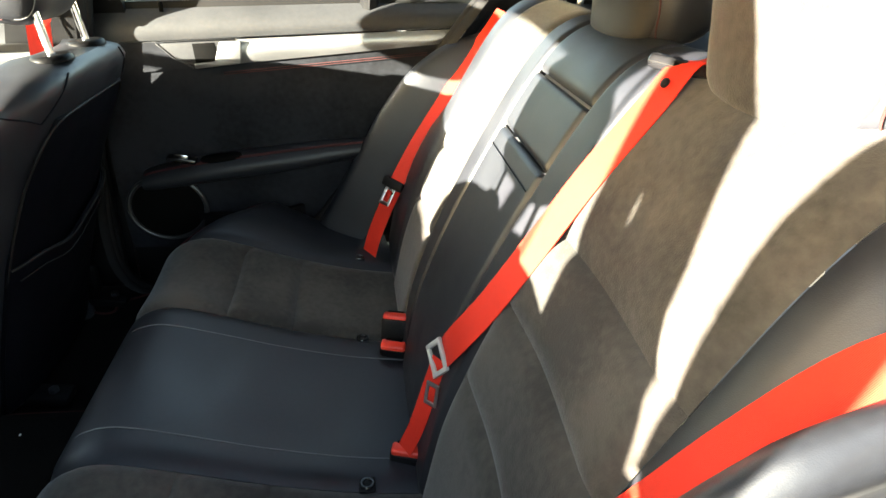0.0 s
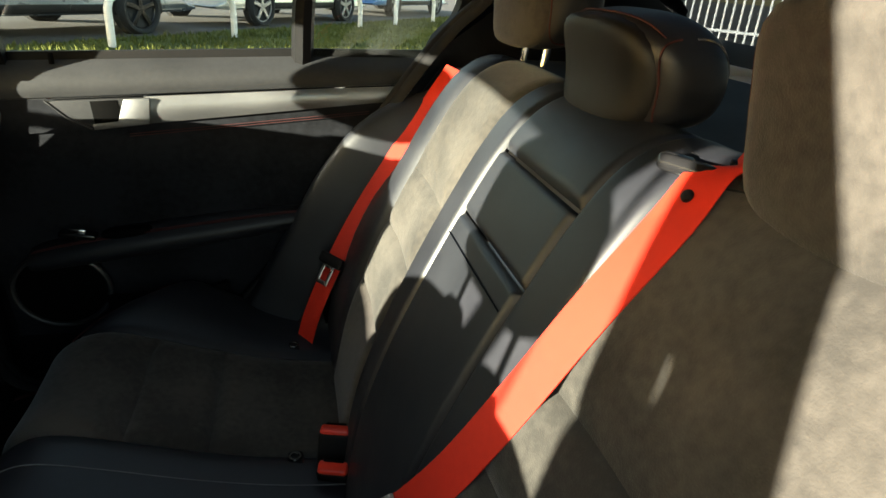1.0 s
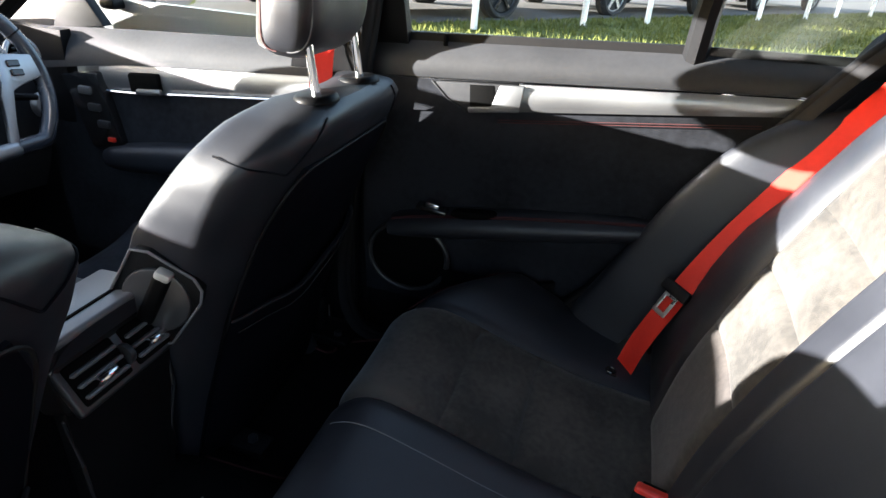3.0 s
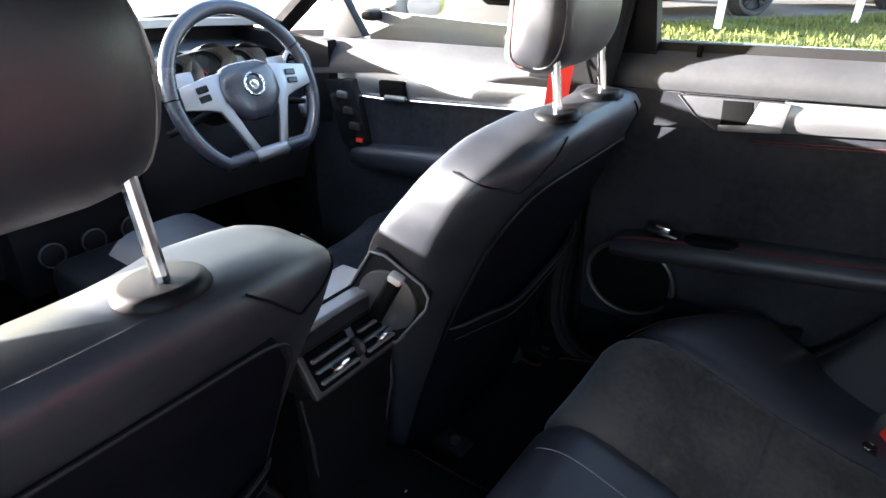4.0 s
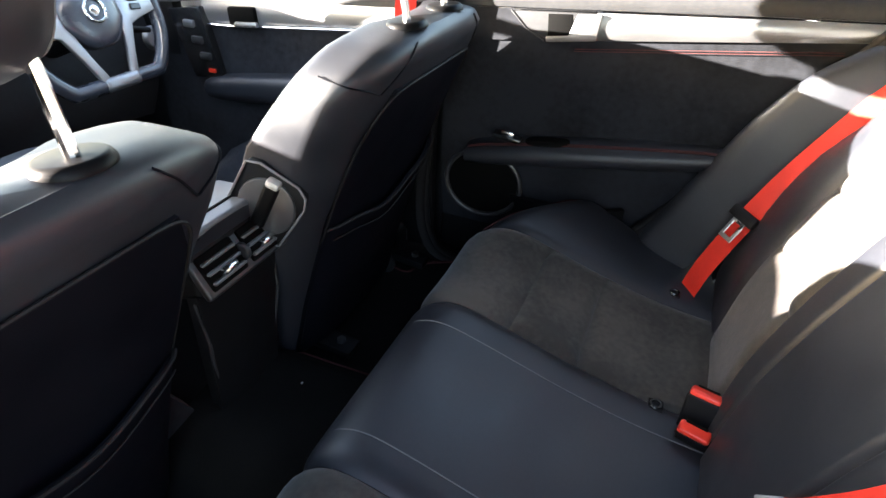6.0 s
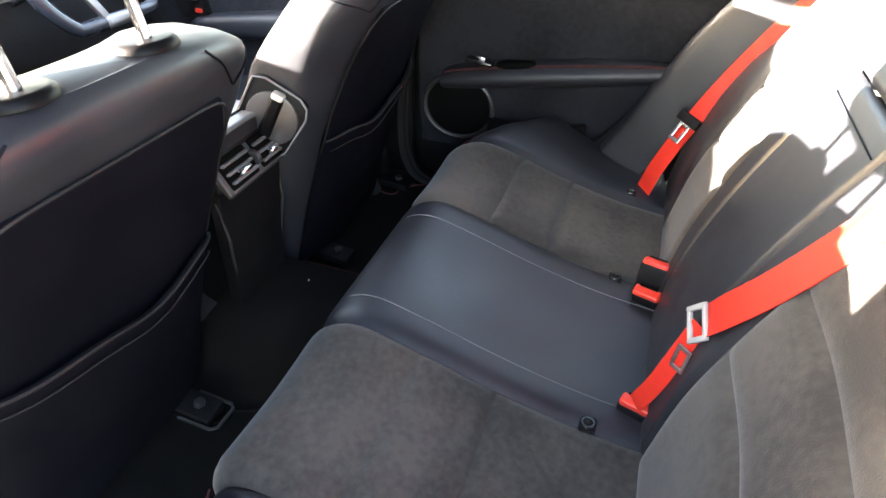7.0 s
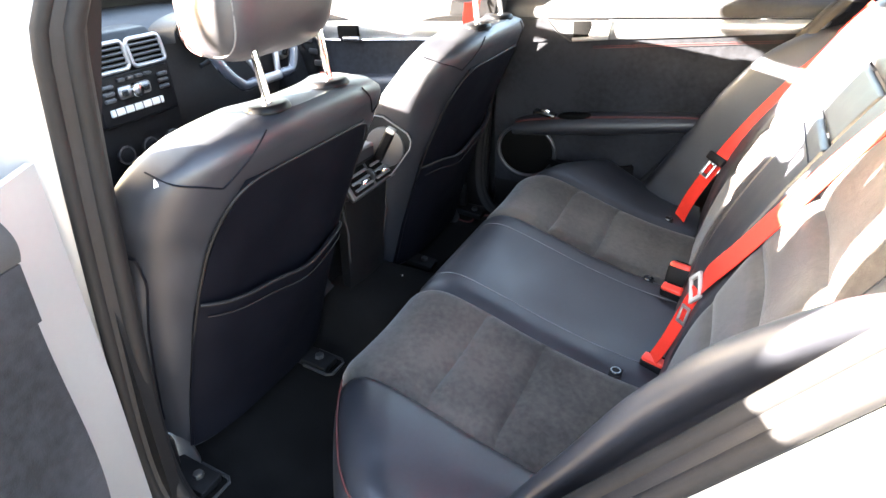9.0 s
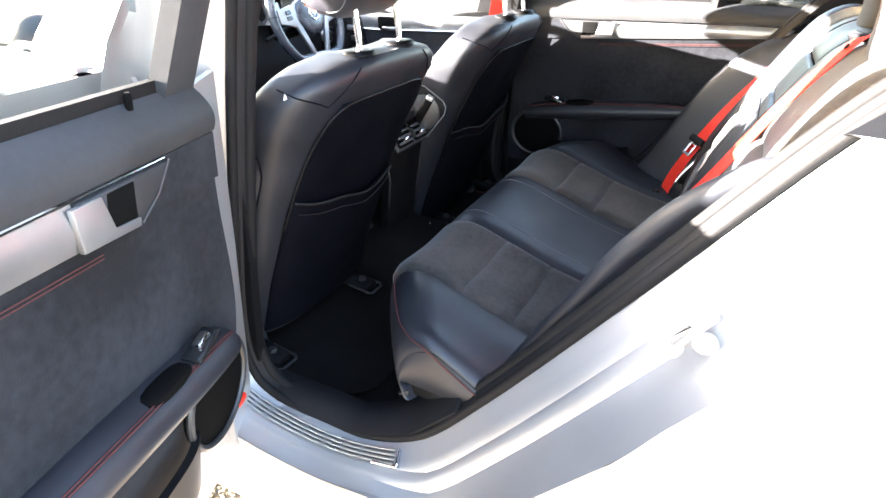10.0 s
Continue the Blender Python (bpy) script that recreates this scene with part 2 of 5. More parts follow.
def ball_box(sx, sy, sz, p=3.5, nu=20, nv=14, m=None, bm=None, func=None):
    """A pillow: a rounded block with soft faces."""
    def at(u, v):
        a, b = 2 * math.pi * u, math.pi * (v - 0.5)
        c = [math.cos(b) * math.cos(a), math.cos(b) * math.sin(a), math.sin(b)]
        k = sum(abs(x) ** p for x in c) ** (-1 / p)
        q = Vector((c[0] * k * sx / 2, c[1] * k * sy / 2, c[2] * k * sz / 2))
        return func(q) if func else q
    return join(bm, grid(at, nu, nv), m)


def prism(outline, x0, x1, bev=0.0, seg=2, axes="yz"):
    """A plate with the outline in the named plane, from x0 to x1 along the third axis."""
    bm = bmesh.new()

    def place(a, b, c):
        return {"yz": (c, a, b), "xy": (a, b, c), "xz": (a, c, b)}[axes]

    f = bm.faces.new([bm.verts.new(place(a, b, x0)) for a, b in outline])
    ext = bmesh.ops.extrude_face_region(bm, geom=[f])
    vs = [v for v in ext["geom"] if isinstance(v, bmesh.types.BMVert)]
    bmesh.ops.translate(bm, verts=vs, vec=Vector(place(0, 0, x1 - x0)))
    if bev:
        bmesh.ops.bevel(bm, geom=[e for e in bm.edges], offset=bev, segments=seg, affect="EDGES", profile=0.5)
    return bm


def sheet(outer, holes, place, step=0.05, thick=0.0):
    """A curved sheet over a flat outline with holes; place(a, b) gives the point."""
    pts, cons = [], []

    def inside(p, loop):
        c = False
        for (x1, y1), (x2, y2) in zip(loop, loop[1:] + loop[:1]):
            if (y1 > p[1]) != (y2 > p[1]) and p[0] < (x2 - x1) * (p[1] - y1) / (y2 - y1) + x1:
                c = not c
        return c

    def dense(loop):
        out = []
        for (x1, y1), (x2, y2) in zip(loop, loop[1:] + loop[:1]):
            k = max(1, int(math.hypot(x2 - x1, y2 - y1) / step))
            out += [(x1 + (x2 - x1) * i / k, y1 + (y2 - y1) * i / k) for i in range(k)]
        return out

    loops = [dense(list(outer))] + [dense(list(h)) for h in holes]
    for loop in loops:
        i0 = len(pts)
        pts += [Vector(p) for p in loop]
        cons += [(i0 + i, i0 + (i + 1) % len(loop)) for i in range(len(loop))]
    xs, ys = [p[0] for p in loops[0]], [p[1] for p in loops[0]]
    edge = np.array([tuple(p) for p in pts])
    for a in np.arange(min(xs) + step / 2, max(xs), step):
        for b in np.arange(min(ys) + step / 2, max(ys), step):
            if inside((a, b), loops[0]) and not any(inside((a, b), h) for h in loops[1:]) and np.hypot(*(edge - (a, b)).T).min() > step * 0.4:
                pts.append(Vector((a, b)))
    vs, _, fs, *_ = delaunay_2d_cdt(pts, cons, [], 0, 1e-5)
    bm = bmesh.new()
    bv = [bm.verts.new(place(v.x, v.y)) for v in vs]
    for f in fs:
        c = sum((vs[i] for i in f), Vector((0, 0))) / len(f)
        if inside(c, loops[0]) and not any(inside(c, h) for h in loops[1:]):
            bm.faces.new([bv[i] for i in f])
    bmesh.ops.recalc_face_normals(bm, faces=bm.faces)
    if thick:
        r = bmesh.ops.extrude_face_region(bm, geom=bm.faces[:], use_keep_orig=True)
        bmesh.ops.translate(bm, verts=[v for v in r["geom"] if isinstance(v, bmesh.types.BMVert)], vec=(-thick, 0, 0))
    return bm


def mirror(bm, s):
    """Turns a part of the right side into one of the left (s = -1)."""
    if s < 0:
        bmesh.ops.scale(bm, vec=(-1, 1, 1), verts=bm.verts)
        bmesh.ops.reverse_faces(bm, faces=bm.faces)
    return bm

# ---- ground and surroundings ----


def ground_z(x, y):
    t = min(1, max(0, (x - 1.3) / 3.9))
    return -0.20 + 0.36 * t * t * (3 - 2 * t)


bm = bmesh.new()
xs = [-600, -60, -12, -4, 0, 1.5, 2, 2.5, 3, 3.5, 4, 4.5, 5, 5.5, 8, 14, 30, 90, 600]
grid(lambda u, v: (float(np.interp(u * 18, range(19), xs)), -600 + 1200 * v, ground_z(float(np.interp(u * 18, range(19), xs)), 0)), 18, 24, bm)
tagged(part("ground", bm, ASPHALT), "grey asphalt of a car park round the car", "ground", kind="structure")
RAIL_DIR = Vector((0.82, -0.572, 0)).normalized()
RAIL_0 = Vector((6.95, 1.88, 0.16))
RAIL_TURN = math.degrees(math.atan2(-0.572, 0.82))
NORMAL = Vector((0.572, 0.82, 0)).normalized()
g0 = RAIL_0 - NORMAL * 3.3
bm = grid(lambda u, v: (lambda p: (p.x, p.y, ground_z(p.x, p.y) + 0.035 + 0.025 * noise.noise((p.x * 1.7, p.y * 1.7, 0))))(g0 + RAIL_DIR * (-26 + 52 * u) + NORMAL * (3.9 * v)), 160, 24)
tagged(part("grass_verge", bm, GRASS), "strip of rough yellow-green grass behind a low rail", "grass", kind="structure")

# blades that catch the low sun, thickest towards the rail
rng = np.random.default_rng(11)
gv, gf = [], []
for k in range(26000):
    a, b = rng.uniform(-9, 15), 3.85 * rng.random() ** 0.7
    p = g0 + RAIL_DIR * a + NORMAL * b
    z = ground_z(p.x, p.y) + 0.03
    h, w, t = rng.uniform(0.03, 0.085), rng.uniform(0.006, 0.014), rng.uniform(0, math.pi)
    dx, dy, lx, ly = w * math.cos(t), w * math.sin(t), rng.normal(0, 0.02), rng.normal(0, 0.02)
    gf.append((3 * k, 3 * k + 1, 3 * k + 2))
    gv += [(p.x - dx, p.y - dy, z), (p.x + dx, p.y + dy, z), (p.x + lx, p.y + ly, z + h)]
me = bpy.data.meshes.new("grass_blades")
me.from_pydata(gv, [], gf)
me.materials.append(GRASS)
tagged(new("grass_blades", me), "short yellow-green grass blades on the verge", "grass", kind="stuff")

# loose gravel at the kerb beside the open door
rng = np.random.default_rng(3)
bm = bmesh.new()
bmesh.ops.create_icosphere(bm, subdivisions=1, radius=1.0)
stone_v = np.array([v.co[:] for v in bm.verts])
stone_f = np.array([[v.index for v in f.verts] for f in bm.faces])
bm.free()
tagged(part("gravel_bed", grid(lambda u, v: (-4.6 + 4.2 * u + 0.15 * noise.noise((v * 9, 0, 0)), -6.0 + 12.0 * v, -0.190 + 0.006 * noise.noise((u * 40, v * 120, 0))), 40, 120), GRAVEL), "tan gravel strip beside the car", "gravel", kind="structure")
gv, gf = [], []
for k in range(11000):
    x, y = -0.86 + rng.uniform(-0.34, 0.34), 0.35 + rng.uniform(0, 1.15)
    r = 0.004 + 0.007 * rng.random() ** 2
    m = np.array(pose(0, 0, 0, *rng.uniform(0, 360, 3)).to_3x3())
    gf += (stone_f + len(gv) * len(stone_v)).tolist()
    gv.append((stone_v * (r, r * rng.uniform(0.6, 1.0), r * rng.uniform(0.5, 0.8))) @ m.T + (x, y, -0.192 + r * 0.3))
me = bpy.data.meshes.new("gravel")
me.from_pydata(np.concatenate(gv).tolist(), [], gf)
me.materials.append(GRAVEL)
tagged(new("gravel", me), "loose tan gravel on the ground beside the sill", "gravel", kind="stuff")

# ---- car body ----
X_SKIN = [(-0.05, 0.775), (0.05, 0.79), (0.15, 0.805), (0.25, 0.84), (0.40, 0.872), (0.62, 0.885), (0.80, 0.88), (0.95, 0.855), (1.08, 0.785), (1.25, 0.69), (1.42, 0.57)]
OPENING = [(0.569, 1.290), (0.584, 1.19), (0.602, 1.07), (0.632, 0.85), (0.657, 0.60), (0.672, 0.37), (0.653, 0.255), (0.59, 0.20), (0.40, 0.19), (0.25, 0.25), (0.115, 0.41), (-0.08, 0.69), (-0.26, 0.957), (-0.345, 1.063), (-0.40, 1.13), (-0.39, 1.22), (-0.25, 1.305), (0.15, 1.325), (0.40, 1.322)]
FRONT_OPENING = [(1.55, 0.95), (1.62, 0.75), (1.60, 0.40), (1.52, 0.30), (1.0, 0.29), (0.93, 0.40), (0.94, 0.80), (0.86, 1.06), (0.81, 1.275), (1.0, 1.265)]


def smooth_loop(loop, n):
    m = len(loop)
    out = []
    for k in range(n):
        f = k * m / n
        i = int(f)
        f -= i
        p = [Vector(loop[(i + j) % m]) for j in (-1, 0, 1, 2)]
        q = 0.5 * (2 * p[1] + (p[2] - p[0]) * f + (2 * p[0] - 5 * p[1] + 4 * p[2] - p[3]) * f * f + (3 * p[1] - p[0] - 3 * p[2] + p[3]) * f**3)
        out.append((q.x, q.y))
    return out


def offset_loop(loop, d):
    """Moves a clockwise or anticlockwise loop outwards by d."""
    area = sum(a[0] * b[1] - b[0] * a[1] for a, b in zip(loop, loop[1:] + loop[:1]))
    s = 1 if area > 0 else -1
    out = []
    for i, p in enumerate(loop):
        t = Vector(loop[(i + 1) % len(loop)]) - Vector(loop[i - 1])
        t.normalize()
        out.append((p[0] + s * t.y * d, p[1] - s * t.x * d))
    return out


def rim_loop(loop, d):
    """The loop moved outwards by d, less so downwards along the sill."""
    out = []
    for (a, b), (c, e) in zip(loop, offset_loop(loop, d)):
        k = min(1, max(0, (0.27 - b) / 0.06)) if e < b else 0
        out.append((c, b + (e - b) * (1 - 0.55 * k)))
    return out


def lean_in(z):
    """How far the side leans inwards above the waist."""
    return 0.42 * max(0, z - 1.05)


def ring_loft(loop, rings):
    """A frame round a loop in the side's plane; rings: x and the distance outwards."""
    bm = bmesh.new()
    rows = [[bm.verts.new((x - lean_in(p[1]), *p)) for p in rim_loop(loop, d)] for x, d in rings]
    n = len(loop)
    for a, b in zip(rows, rows[1:]):
        for k in range(n):
            bm.faces.new((a[k], a[(k + 1) % n], b[(k + 1) % n], b[k]))
    return bm


def x_skin(y, z):
    rad = math.hypot(y + 0.45, z - 0.12)
    k = max(0.0, min(1.0, (0.590 - rad) / 0.045))
    bulge = 0.015 * k * k * (3 - 2 * k) - 0.006 * max(0.0, min(1.0, (0.545 - rad) / 0.03)) if y > -1.0 else 0.0
    taper = 0.05 * max(0, (-y - 0.6)) ** 1.5 + 0.04 * max(0, y - 1.8) ** 1.5
    return lerp_table(X_SKIN, z) - taper + bulge


body = thing("car", "silver saloon car body with the rear passenger door open", "car", at=Matrix.Diagonal((1.06, 1, 1, 1)))
ARCH_R = 0.475
SIDE_LOOP = [(-1.60, 0.10)] + [(-0.45 + ARCH_R * math.cos(a), 0.12 + ARCH_R * math.sin(a)) for a in np.linspace(math.radians(188), math.radians(-16), 30)] + [(0.10, -0.02), (1.60, -0.02)] \
    + [(2.14 + ARCH_R * math.cos(a), 0.12 + ARCH_R * math.sin(a)) for a in np.linspace(math.radians(196), math.radians(-3), 24)] \
    + [(2.75, 0.12), (2.80, 0.66), (2.2, 0.84), (1.62, 0.95), (0.95, 1.31), (0.3, 1.385), (-0.35, 1.35), (-0.95, 1.08), (-1.62, 1.00), (-1.68, 0.7)]
open_loop = smooth_loop(OPENING, 110)
front_loop = smooth_loop(FRONT_OPENING, 60)
for s in (-1, 1):
    holes = [rim_loop(open_loop, 0.115), front_loop]
    bm = sheet(SIDE_LOOP, holes, lambda a, b: (x_skin(a, b), a, b), 0.030)
    part("side_panel", mirror(bm, s), PAINT, body)
    # the frame of the door opening, painted on the near side only, and its rubber seal
    frame_rings = [(0.709, 0.018), (0.722, 0.032), (0.737, 0.044), (0.748, 0.054), (0.752, 0.062), (0.763, 0.067), (0.770, 0.076), (0.776, 0.090), (0.803, 0.104)]
    bm = ring_loft(open_loop, frame_rings)
    rows = rim_loop(open_loop, 0.104), rim_loop(open_loop, 0.115)
    n = len(open_loop)
    va = [bm.verts.new((0.803 - lean_in(p[1]), *p)) for p in rows[0]]
    vm = [bm.verts.new((x_skin(*p) - 0.02, *p)) for p in rows[1]]
    vb = [bm.verts.new((x_skin(*p), *p)) for p in rows[1]]
    for k in range(n):
        bm.faces.new((va[k], va[(k + 1) % n], vm[(k + 1) % n], vm[k]))
        bm.faces.new((vm[k], vm[(k + 1) % n], vb[(k + 1) % n], vb[k]))
    # far frame black, not silver: the shut gap's shade is put into its colour
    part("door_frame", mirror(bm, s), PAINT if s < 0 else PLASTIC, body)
    bm = ring_loft(open_loop, [(0.652, 0.012), (0.656, 0.000), (0.666, -0.008), (0.682, -0.008), (0.698, -0.001), (0.706, 0.008), (0.708, 0.018), (0.712, 0.030)])
    seal = part("door_seal", mirror(bm, s), SEALTRIM, body, "dark trim edge of the door opening", angle=60)
    for d, x, r in ((-0.005, 0.676, 0.0115), (0.009, 0.704, 0.0095)):
        bulb = [(x - lean_in(b), a, b) for a, b in rim_loop(open_loop, d)]
        part("seal_bulb", mirror(tube(bulb, r, 12, closed=True, up=(1, 0, 0)), s), RUBBER, seal, "black rubber seal", angle=80)


# floor, roof, parcel shelf, dashboard, pillars
def floor_z(x, y):
    hump = 0.12 * math.exp(-((abs(x - 0.02) / 0.17) ** 4))
    heel = 0.0 if y > 0.42 else min(0.08, (0.42 - y) * 0.35)
    side = max(0, abs(x) - 0.60) * 0.3
    return 0.165 + hump + heel + side


part("floor", grid(lambda u, v: (-0.672 + 1.344 * u, -0.3 + 2.2 * v, floor_z(-0.672 + 1.344 * u, -0.3 + 2.2 * v)), 50, 40), CARPET, body, "black carpet floor")
part("bulkhead", shell(lambda u, v: (-0.735 + 1.47 * u, 1.82 - 0.25 * max(0, 0.35 - v), 0.12 + 0.80 * v), 4, 8, 0.02), PLASTIC, body)
part("roof", shell(lambda u, v: ((u - 0.5) * 1.16, -0.40 + 1.34 * v, 1.405 - 0.05 * (2 * u - 1) ** 2 - 0.03 * (2 * v - 1) ** 2 - 0.09 * max(0, 2 * v - 1) ** 3), 12, 12, 0.02), PAINT, body)
part("headliner", shell(lambda u, v: ((u - 0.5) * 1.20, -0.42 + 1.36 * v, 1.360 - 0.03 * (2 * u - 1) ** 2 - 0.03 * (2 * v - 1) ** 2 - 0.095 * max(0, 2 * v - 1) ** 3), 12, 12, 0.02), HEADLINE, body, "black cloth headliner")
part("boot_lid", shell(lambda u, v: ((u - 0.5) * 1.5, -1.66 + 0.70 * v, 0.99 + 0.06 * v - 0.05 * (2 * u - 1) ** 2), 10, 8, 0.02), PAINT, body)
part("bonnet", shell(lambda u, v: ((u - 0.5) * 1.62, 1.74 + 1.06 * v, 0.935 - 0.20 * v ** 1.6 - 0.05 * (2 * u - 1) ** 2), 12, 10, 0.02), PAINT, body)
part("rear_bumper", shell(lambda u, v: ((u - 0.5) * 1.6, -1.66 - 0.06 * math.cos(math.pi * (u - 0.5)), 0.28 + 0.74 * v), 12, 6, 0.02), PAINT, body)
part("front_bumper", shell(lambda u, v: ((u - 0.5) * 1.6, 2.74 + 0.10 * math.cos(math.pi * (u - 0.5)), 0.20 + 0.50 * v), 12, 6, 0.02), PAINT, body)
part("parcel_shelf", shell(lambda u, v: ((u - 0.5) * 1.36, -0.90 + 0.50 * v, 1.005 - 0.01 * v), 8, 6, 0.03), PLASTIC_SOFT, body, "dark parcel shelf below the rear window")
part("rear_window", shell(lambda u, v: ((u - 0.5) * (1.16 - 0.1 * v), -0.95 + 0.55 * v, 1.03 + 0.26 * v + 0.03 * math.sin(math.pi * v)), 10, 8, 0.005), GLASS_TINT, body)
part("windscreen", shell(lambda u, v: ((u - 0.5) * (1.34 - 0.22 * v), 1.74 - 0.74 * v + 0.06 * math.cos(math.pi * (u - 0.5)), 0.94 + 0.325 * v), 10, 8, 0.005), GLASS, body)
for s in (-1, 1):
    part("a_pillar", mirror(tube([(0.76, 1.72, 0.88), (0.71, 1.48, 1.02), (0.655, 1.22, 1.145), (0.60, 0.96, 1.27)], 0.035, 10), s), PLASTIC, body, "dark front roof pillar")
    part("roof_rail", mirror(tube([(0.60, 1.0, 1.295), (0.615, 0.5, 1.358), (0.60, -0.1, 1.350), (0.57, -0.42, 1.300)], 0.032, 10), s), PLASTIC, body)
    part("c_pillar", mirror(shell(lambda u, v: (0.70 - 0.14 * v - 0.03 * u, -0.275 - 0.36 * min(v, 0.5) - 0.17 * u - 0.45 * u * (1 - v), 0.97 + 0.32 * v), 8, 10, 0.03), s), PLASTIC, body, "dark trim of the rear roof pillar")
    part("b_pillar", mirror(shell(lambda u, v: (0.694 - 0.10 * max(0, v - 0.55) / 0.45, 0.648 + (0.195 - 0.105 * max(0, v - 0.45) / 0.55) * u - 0.055 * max(0, v - 0.45) / 0.55 * (1 + 0.2 * u), 0.26 + 1.04 * v), 6, 16, 0.02), s), PLASTIC, body, "black plastic centre pillar trim")
    part("kick_panel", mirror(shell(lambda u, v: (0.695, 1.42 + 0.42 * u, 0.15 + 0.72 * v), 4, 4, 0.03), s), PLASTIC, body)
    # sill with its step plate; the far one black, gap shade put into its colour
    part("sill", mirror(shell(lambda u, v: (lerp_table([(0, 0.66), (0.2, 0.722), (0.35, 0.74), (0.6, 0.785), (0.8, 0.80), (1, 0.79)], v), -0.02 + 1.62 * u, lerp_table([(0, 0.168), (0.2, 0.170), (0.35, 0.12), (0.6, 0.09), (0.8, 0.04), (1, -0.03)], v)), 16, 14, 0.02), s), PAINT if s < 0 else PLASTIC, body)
    part("arch_lip", mirror(tube([(x_skin(-0.45 + ARCH_R * math.cos(a), 0.12 + ARCH_R * math.sin(a)) - 0.002, -0.45 + ARCH_R * math.cos(a), 0.12 + ARCH_R * math.sin(a)) for a in np.linspace(-0.2, 3.2, 44)], 0.010, 8, up=(1, 0, 0)), s), PAINT, body)
    part("wheel_well", mirror(grid(lambda u, v: (0.56 + 0.302 * u, 2.14 + 0.462 * math.cos(math.pi * v), 0.12 + 0.462 * math.sin(math.pi * v)), 4, 20), s), PLASTIC, body)
    part("wheel_well", mirror(grid(lambda u, v: (0.60 + 0.262 * u, -0.45 + 0.462 * math.cos(math.pi * v), 0.12 + 0.462 * math.sin(math.pi * v)), 4, 20), s), PLASTIC, body)


def wheel(x, y, r=0.315, s=1, paint=None, parent=None, z0=0.0):
    w = part("wheel", tube([(x, y + (r - 0.045) * math.cos(a), z0 + r - 0.02 + (r - 0.045) * math.sin(a)) for a in np.linspace(0, 2 * math.pi, 33)[:-1]], 0.05, 10, closed=True, up=(1, 0, 0), flat=2.0), TYRE, parent, "black tyre on an alloy rim")
    bm = cyl(r - 0.075, r - 0.08, 0.02, 28, m=pose(x, y, z0 + r - 0.02, 0, 90, 0))
    for k in range(5):
        rbox(0.02, 0.06, r - 0.09, 0.006, 1, pose(x + 0.06 * s, y, z0 + r - 0.02) @ pose(0, 0, 0, 72 * k, 0, 0) @ pose(0, 0, (r - 0.09) / 2), bm)
    tube([(x + 0.055 * s, y + (r - 0.085) * math.cos(a), z0 + r - 0.02 + (r - 0.085) * math.sin(a)) for a in np.linspace(0, 2 * math.pi, 33)[:-1]], 0.012, 6, closed=True, up=(1, 0, 0), bm=bm)
    part("rim", bm, paint or ALU, w)
    return w


for s in (-1, 1):
    wheel(0.76 * s, -0.45, s=s, parent=body, z0=-0.20)
    wheel(0.76 * s, 2.14, s=s, parent=body, z0=-0.20)

# striker, step plate, floor mats
SK = pose(-0.797, -0.173, 0.730, 32, 0, 0) @ Matrix.Scale(0.98, 4)
bm = rbox(0.010, 0.040, 0.085, 0.004, 3, SK)
for e in (-1, 1):
    cyl(0.020, 0.018, 0.0125 + 0.001 * e, 20, 0.003, SK @ pose(0, 0.008 * e, 0.034 * e, 0, 90, 0), bm)
cyl(0.017, 0.015, 0.0085, 20, 0.003, SK @ pose(0, -0.034, 0.004, 0, 90, 0), bm)
striker = part("striker", bm, TRIM_PALE, body, "white door latch striker")
part("latch_bar", tube([SK @ Vector((-0.004, 0.0, 0.018)), SK @ Vector((-0.020, 0.0, 0.018)), SK @ Vector((-0.021, 0.0, -0.014)), SK @ Vector((-0.004, 0.0, -0.014))], 0.005, 8), CHROME, striker)
for e in (-1, 1):
    part("bolt", cyl(0.009, 0.008, 0.006, 12, 0.002, SK @ pose(-0.007, 0.008 * e, 0.036 * e, 0, 90, 0)), BELTGLOW, striker)
low = [k for k, p in enumerate(open_loop) if p[1] < 0.30 and 0.27 < p[0] < 0.63]


def step_at(u, v, lift=0.004):
    f = u * (len(low) - 1)
    i0 = min(int(f), len(low) - 2)
    d = 0.032 + 0.026 * v
    r = rim_loop(open_loop, d)
    a, b = Vector(r[low[i0]]), Vector(r[low[i0 + 1]])
    p = a.lerp(b, f - i0)
    x = float(np.interp(d, [0.018, 0.032, 0.044, 0.054, 0.064], [0.709, 0.722, 0.737, 0.748, 0.758]))
    return (-x - 0.003, p.x, p.y + lift)


# dark trim over the inner edge of the sill, running up beneath the seat
edge_z = [(0.08, 0.46), (0.115, 0.415), (0.25, 0.262), (0.33, 0.220), (0.40, 0.200), (0.66, 0.196)]
part("sill_cover", shell(lambda u, v: (-0.713 + (0.078 + 0.06 * max(0, 1 - u / 0.5)) * (1 - v), 0.16 + 0.47 * u, lerp_table(edge_z, 0.16 + 0.47 * u) + 0.05 * (1 - v) * max(0, 1 - u / 0.42) + 0.006 + 0.010 * math.sin(math.pi * v) - 0.014 * v ** 4), 24, 8, 0.008), SEALTRIM, body, "dark grey plastic sill cover")
step = part("step_plate", shell(step_at, 10, 6, 0.003), ALU, body, "ribbed metal step plate")
for k in range(7):
    part("rib", tube([step_at(u, 0.08 + 0.13 * k, 0.006) for u in np.linspace(0.03, 0.97, 10)], 0.0020, 6), TRIM_DARK if k % 2 else BELTGLOW, step)


